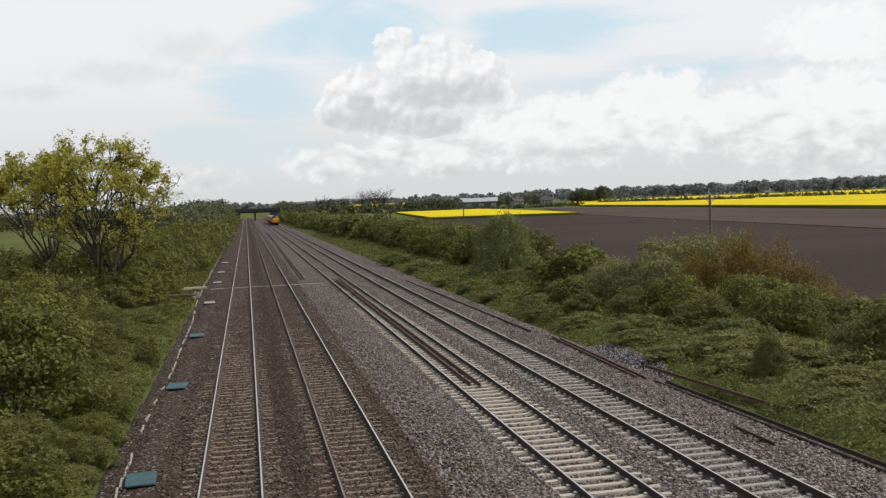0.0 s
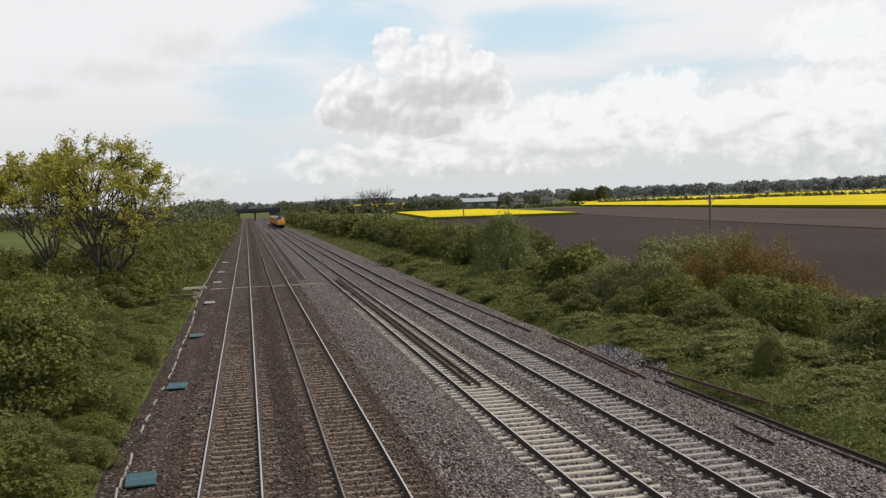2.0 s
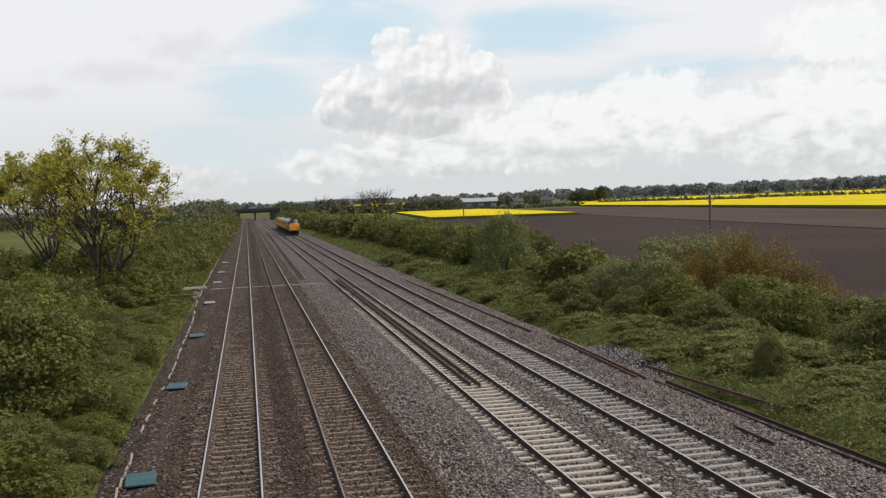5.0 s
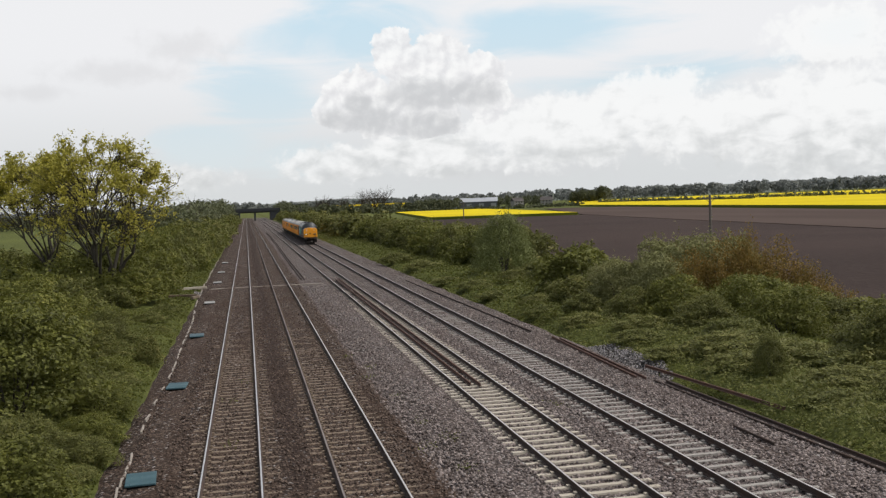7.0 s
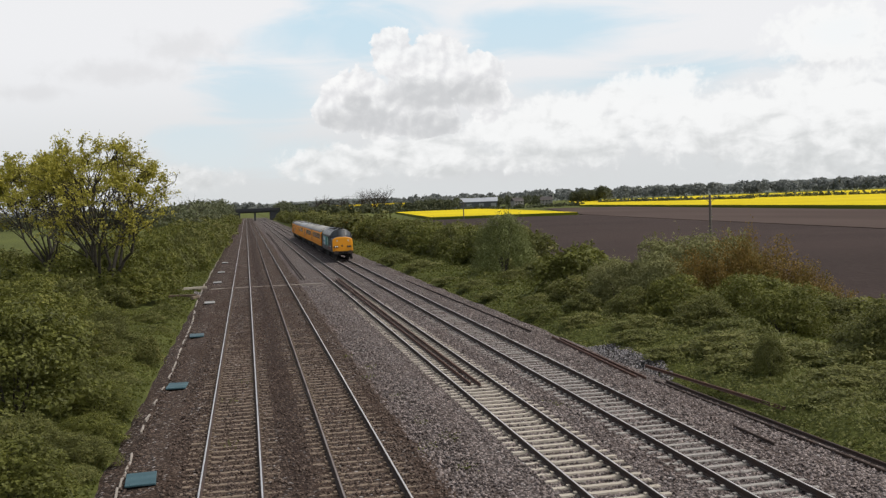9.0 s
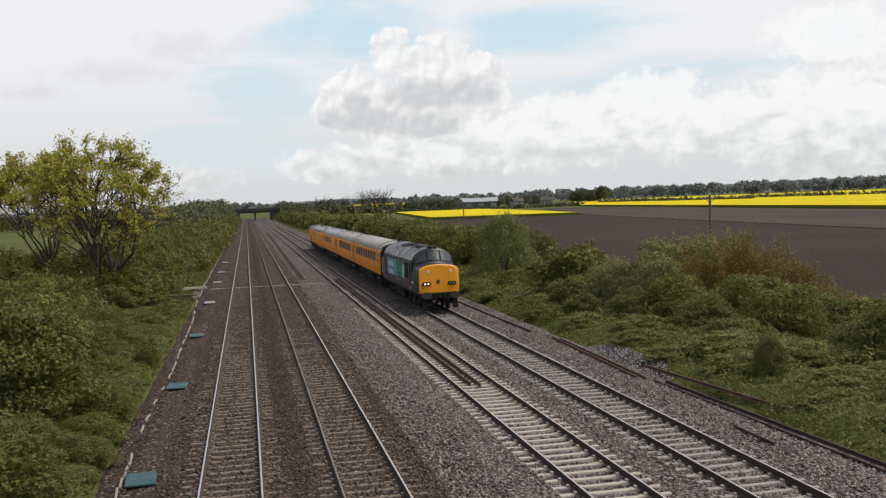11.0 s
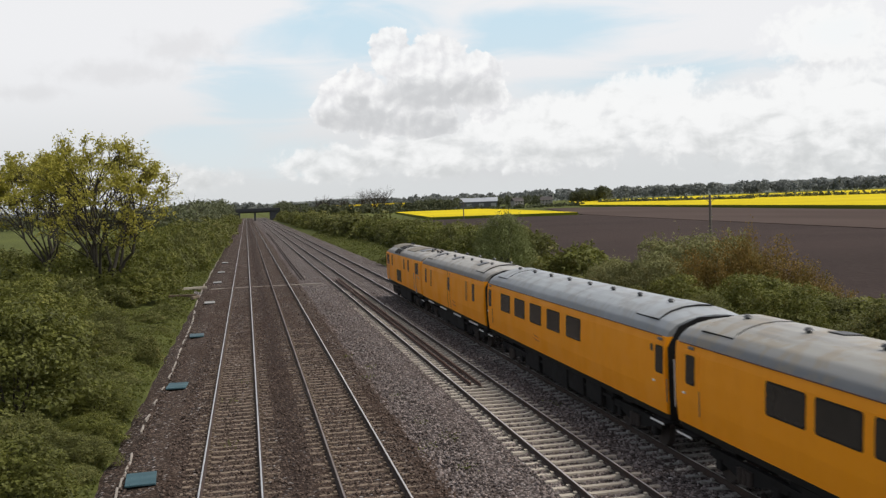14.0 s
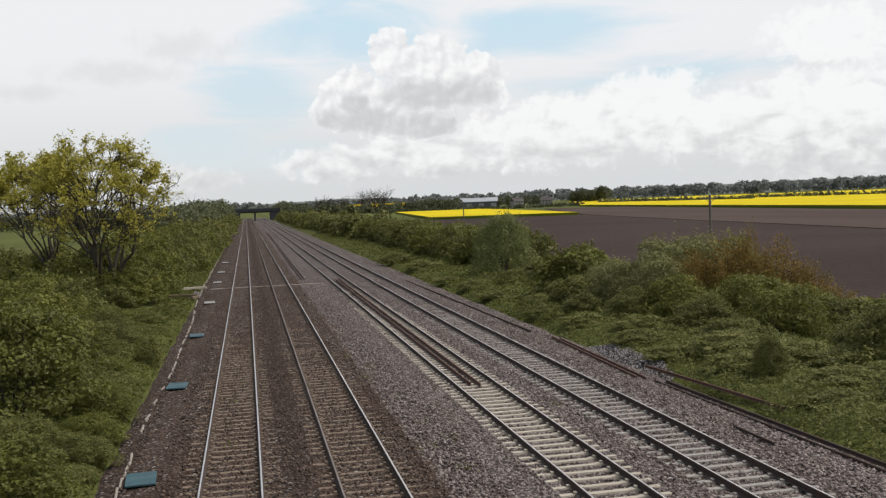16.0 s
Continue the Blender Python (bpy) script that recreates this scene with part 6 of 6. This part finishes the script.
    for k in range(4):
        z1 = 2.83 - k * 0.285
        side_plate(H, 6.3 + (0.1 if k in (0, 3) else 0.3), 9.7, z1 - 0.185, z1, M_GREEN, "livery_stripe", base, 0.012, "green livery stripe")
    side_plate(H, 8.1, 8.35, 2.5, 2.8, M_NAVY, "hatch", base, 0.022)
    for sg in (-1, 1):
        x = sg * 1.368
        bm = tube((x, 6.2, 2.24), (x + sg * 0.02, 6.2, 2.24), 0.49, 0.49, 32)
        disc = part("emblem_disc", bm, M_PALE_GREEN, base, "round pale green compass emblem")
        bm = bmesh.new()
        star = [((0.44 if k % 2 == 0 else 0.09) * math.sin(k * math.pi / 4), (0.44 if k % 2 == 0 else 0.09) * math.cos(k * math.pi / 4)) for k in range(8)]
        loft([[(x + sg * 0.015, 6.2 + a, 2.24 + b) for a, b in star], [(x + sg * 0.03, 6.2 + a, 2.24 + b) for a, b in star]], bm)
        part("star", bm, M_WHITE, disc, "white four-pointed star")
    side_plate(H, 3.92, 5.5, 1.30, 1.64, M_RED, "nameplate", base, 0.016, "plain red nameplate")
    side_plate(H, 7.4, 9.85, 1.50, 1.60, M_GREYPANEL, "sill_strip", base, 0.014, "worn grey sill strip")
    for k in range(5):
        side_plate(H, 2.36 + k * 0.13, 2.45 + k * 0.13, 1.66, 1.80, M_WHITE, "number_bar", base, 0.014, both=True)
    # roof: louvres, hatches, silencer, fan grille
    for k in range(7):
        side_plate(H, 9.0 + k * 0.68, 9.58 + k * 0.68, 2.92, 3.10, M_GREYPANEL if k % 2 else M_BLACK, "louvre", base, 0.02)
    side_plate(H, 4.1, 5.6, 1.9, 2.9, M_BLACK, "grille", base, 0.014, "dark side grille")
    roof_plate(H, 4.1, 5.7, -1.15, 0.9, M_ROOF_DARK, "roof_hatch", base, 0.02)
    ring = tube((0, 4.9, 3.84), (0, 4.9, 3.925), 0.70, 0.66, 28)
    fan = part("fan_grille", ring, M_BLACK, base, "round black fan grille")
    for k in range(-4, 5):
        part("fan_bar", box(k * 0.13 - 0.012, k * 0.13 + 0.012, 4.9 - 0.55, 4.9 + 0.55, 3.92, 3.932), M_BLACK, fan)
    roof_plate(H, 6.0, 8.6, -1.0, 1.0, M_ROOF_DARK, "roof_hatch", base, 0.025)
    for k in range(5):
        roof_plate(H, 6.3 + k * 0.5, 6.48 + k * 0.5, -0.75, 0.1, M_BLACK, "roof_slot", base, 0.035)
    roof_plate(H, 9.0, 10.9, -0.8, 0.8, M_BLACK, "exhaust_panel", base, 0.03, "soot-black exhaust panel")
    part("exhaust", tube((0.25, 9.8, 3.85), (0.25, 9.8, 3.97), 0.2, 0.17, 14), M_BLACK, base)
    roof_plate(H, 11.4, 13.6, -1.1, 1.1, M_ROOF_DARK, "roof_hatch", base, 0.022)
    for yy in (3.9, 5.9, 8.8, 11.2, 13.8):
        roof_plate(H, yy, yy + 0.05, -1.35, 1.35, M_BLACK, "roof_seam", base, 0.012)
    # underneath
    part("underframe", box(-1.25, 1.25, 1.0, L - 1.0, 0.92, 1.14, 0.03), M_BLACK, base)
    part("fuel_tank", box(-1.2, 1.2, 7.2, 11.0, 0.35, 0.95, 0.06), M_BLACK, base)
    for yc in (3.7, L - 3.7):
        bogie(base, yc, (-1.75, 0, 1.75), 4.9)
        for s in (-1, 1):
            for d in (-1.1, 1.1):
                part("brake_cylinder", tube((s * 1.1, yc + d - 0.2, 0.75), (s * 1.1, yc + d + 0.2, 0.75), 0.11, 0.11, 10), M_BLACK, base)
    return base


def loco_73(y0, y1):
    """The trailing electro-diesel, all yellow."""
    H = [(1.30, 1.22), (1.33, 1.6), (1.335, 2.9), (1.31, 3.22), (1.2, 3.42), (0.95, 3.60), (0.6, 3.72), (0.0, 3.78)]
    base = thing("electric_locomotive", "square-ended yellow locomotive with worn grey roof", "locomotive", (0, 0, 0))
    L = y1 - y0
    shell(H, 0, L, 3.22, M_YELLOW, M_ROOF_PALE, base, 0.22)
    part("underframe", box(-1.24, 1.24, 0.05, L - 0.05, 1.0, 1.22, 0.02), M_BLACK, base)

    def at(a):
        return a - y0
    for a, b, z0, z1 in ((96.94, 97.52, 2.38, 3.02), (97.64, 98.02, 2.38, 3.02), (100.6, 101.05, 2.38, 3.05), (108.1, 108.45, 2.36, 3.08), (109.7, 110.15, 2.38, 3.06), (110.3, 110.85, 2.38, 3.06)):
        w = side_plate(H, at(a) - 0.03, at(b) + 0.03, z0 - 0.03, z1 + 0.03, M_BLACK, "window", base, 0.010, "black window surround")
        side_plate(H, at(a), at(b), z0, z1, M_GLASS, "pane", w, 0.018, both=False)
    side_plate(H, at(102.42), at(102.88), 2.38, 3.06, M_GRILLE, "louvre", base, 0.012, "brown side louvre")
    g = side_plate(H, at(104.15), at(106.05), 1.40, 2.18, M_GRILLE, "grille", base, 0.010, "brown side grille in three panels")
    for a in (104.15, 104.8, 105.42, 106.0):
        side_plate(H, at(a), at(a) + 0.05, 1.38, 2.2, M_BLACK, "grille_bar", g, 0.02, both=False)
    for a in (97.7, 109.65):
        side_plate(H, at(a) - 0.02, at(a) + 0.62, 1.25, 3.1, M_YELLOW, "cab_door", base, 0.008)
        for d in (-0.06, 0.66):
            for s in (-1, 1):
                part("handrail", tube((s * 1.385, at(a) + d, 1.4), (s * 1.385, at(a) + d, 2.4), 0.018, 0.018, 6), M_GREYPANEL, base)
        side_plate(H, at(a) + 0.1, at(a) + 0.5, 1.14, 1.38, M_GREYPANEL, "step_panel", base, 0.016)
    # roof details
    roof_plate(H, at(107.6), at(110.4), -0.95, 0.95, M_ROOF_PANEL, "roof_panel", base, 0.03, "brown weathered roof panel")
    roof_plate(H, at(100.4), at(103.6), -0.95, 0.95, M_ROOF_PANEL, "roof_panel", base, 0.035, "brown weathered roof panel")
    roof_plate(H, at(98.4), at(99.9), -0.7, 0.7, M_ROOF_DARK, "roof_panel", base, 0.03)
    roof_plate(H, at(104.5), at(107.2), -1.5, 0.2, M_ROOF_PALE, "roof_panel", base, 0.025)
    for i in range(4):
        for j in range(3):
            a = at(104.65) + i * 0.63
            roof_plate(H, a, a + 0.54, -1.42 + j * 0.46, -1.42 + j * 0.46 + 0.40, M_BLACK, "roof_grille", base, 0.034)
    for a, x in ((98.0, 0.0), (97.2, -0.3), (107.9, 0.25), (108.7, 0.25)):
        part("roof_fitting", tube((x, at(a), 3.7), (x, at(a), 3.88), 0.12, 0.06, 10), M_ROOF_DARK, base)
    part("roof_dome", tube((0, at(98.0), 3.70), (0, at(98.0), 3.80), 0.62, 0.5, 24), M_ROOF_PANEL, base)
    for x in (-0.12, 0.14):
        part("horn", tube((x, at(96.25), 3.72), (x, at(96.7), 3.80), 0.07, 0.04, 10), M_BLACK, base)
    for ye, s in ((0, -1), (L, 1)):
        e = part("end_panel", loft([[(x * 0.97, ye + s * q, z) for x, z in [(1.28, 1.25), (1.31, 2.9), (1.1, 3.3), (0.5, 3.5), (-0.5, 3.5), (-1.1, 3.3), (-1.31, 2.9), (-1.28, 1.25)]] for q in (-0.02, 0.05)]), M_NOSE_YELLOW, base)
        for x in (-0.78, 0.0, 0.78):
            part("windscreen", box(x - 0.33, x + 0.33, ye + s * 0.06 - 0.015, ye + s * 0.06 + 0.015, 2.4, 3.0, 0.01), M_SCREEN, e)
        part("gangway", box(-0.42, 0.42, ye + min(0, s * 0.16), ye + max(0, s * 0.16), 1.2, 2.3, 0.03), M_BLACK, base)
        buffers(base, ye, s, 0.22, 0.3)
        part("jumper_cable", tube((-1.0, ye + s * 0.1, 1.3), (-1.0, ye + s * 0.1, 2.3), 0.03, 0.03, 6), M_BLACK, base)
    side_rail = tube((-1.38, at(96.3), 2.15), (-1.38, at(97.1), 2.25), 0.02, 0.02, 6)
    part("handrail", side_rail, M_GREYPANEL, base)
    bogie(base, 2.9, (-1.35, 1.35), 3.7)
    bogie(base, L - 2.9, (-1.35, 1.35), 3.7)
    part("fuel_tank", box(-1.15, 1.15, 5.3, L - 5.3, 0.3, 1.0, 0.05), M_BLACK, base)
    return base


def van_extra(base, y0):
    H = COACH_HALF
    for a in (82.4, 91.9):
        lv = side_plate(H, a - y0, a - y0 + 0.56, 1.99, 3.0, M_YELLOW, "louvre", base, 0.012)
        for k in range(11):
            side_plate(H, a - y0 + 0.05, a - y0 + 0.51, 2.04 + k * 0.085, 2.08 + k * 0.085, M_GRILLE, "slat", lv, 0.024, both=False)
    for a in (86.7, 87.0):
        side_plate(H, a - y0 - 0.35, a - y0 + 0.36, 1.22, 3.14, M_YELLOW, "double_door", base, 0.012)
    for a in (86.75, 87.42):
        side_plate(H, a - y0 - 0.02, a - y0 + 0.02, 1.22, 3.14, M_GRILLE, "door_gap", base, 0.016)
    swoosh(base, 86.4 - y0, 85.4 - y0, 1.48, 1.76, H, (M_EMBLEM, M_EMBLEM))
    for k in range(4):
        for s in (-1, 1):
            part("footboard_edge", box(s * 1.36 - 0.02, s * 1.36 + 0.02, 1.6 + k * 3.7, 3.3 + k * 3.7, 1.04, 1.10), M_WHITE, base, "white painted footboard edge")


def logo_extra(y, ytip):
    def go(base, y0):
        swoosh(base, y - y0, ytip - y0, 1.60, 1.82, COACH_HALF, (M_EMBLEM, M_EMBLEM))
    return go


def vents(y0, y1, n, s=0.25, size=0.26):
    return [(2 + (y1 - y0 - 4) * k / (n - 1), s, size) for k in range(n)]


WIN = (2.24, 2.88)
CARS = [
    (0.0, loco_37()),
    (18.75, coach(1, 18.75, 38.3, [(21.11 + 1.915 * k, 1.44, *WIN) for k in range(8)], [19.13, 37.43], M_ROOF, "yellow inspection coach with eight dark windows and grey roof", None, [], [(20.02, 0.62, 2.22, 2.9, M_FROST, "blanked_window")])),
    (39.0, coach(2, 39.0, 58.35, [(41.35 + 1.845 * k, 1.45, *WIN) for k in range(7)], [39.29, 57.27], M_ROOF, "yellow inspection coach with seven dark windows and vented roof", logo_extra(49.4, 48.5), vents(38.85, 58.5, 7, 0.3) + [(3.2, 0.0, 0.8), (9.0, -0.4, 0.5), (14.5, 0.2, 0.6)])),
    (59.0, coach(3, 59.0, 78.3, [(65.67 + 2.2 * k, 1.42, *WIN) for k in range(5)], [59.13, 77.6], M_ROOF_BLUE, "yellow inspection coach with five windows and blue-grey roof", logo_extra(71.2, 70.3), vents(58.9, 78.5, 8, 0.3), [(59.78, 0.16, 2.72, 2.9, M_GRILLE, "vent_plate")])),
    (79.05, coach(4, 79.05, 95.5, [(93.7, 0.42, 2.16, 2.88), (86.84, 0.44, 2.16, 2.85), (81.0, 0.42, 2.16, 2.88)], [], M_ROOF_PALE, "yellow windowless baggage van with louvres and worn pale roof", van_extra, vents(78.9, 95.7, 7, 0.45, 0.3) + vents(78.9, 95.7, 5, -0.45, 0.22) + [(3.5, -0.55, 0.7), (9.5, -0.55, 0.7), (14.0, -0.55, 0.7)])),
    (96.0, loco_73(96.0, 111.3)),
]


# ---- what moves ----
SPEED = 32.2   # metres a second, steady
NOSE_AT = 26.35 + SPEED * 12.1


def motions():
    walk(backdrop, [(0.0, pose(0, 0, EYE[2], 0, 0, 0)), (8.0, pose(0, 0, EYE[2], 0, 0, 0.16)), (16.0, pose(0, 0, EYE[2], 0, 0, 0.31))])
    times = [0.0, 0.1, 0.2] + [0.5 * k for k in range(1, 32)] + [15.8, 15.9, 16.0]
    for back, car in CARS:
        walk(car, [(t, pose(TRACK_X["d"], NOSE_AT - SPEED * t + back, 0.0)) for t in times])
    sway = [(0.0, 0.0), (0.8, 0.5), (1.5, 0.9), (2.5, 0.3), (3.5, 0.5), (5.0, -0.2), (6.0, 0.3), (7.0, 0.0), (8.0, -0.6), (9.0, -1.1), (10.0, -0.4), (11.0, 0.2), (12.5, 0.0), (13.5, -0.4), (14.5, 0.0), (15.2, 0.2), (16.0, 0.0)]
    for oak, k in ((OAK_A, 1.0), (OAK_B, 0.6)):
        at = oak.location.copy()
        walk(oak, [(t, pose(at.x, at.y, at.z, 0.25 * k * s, k * s, 0)) for t, s in sway])


motions()
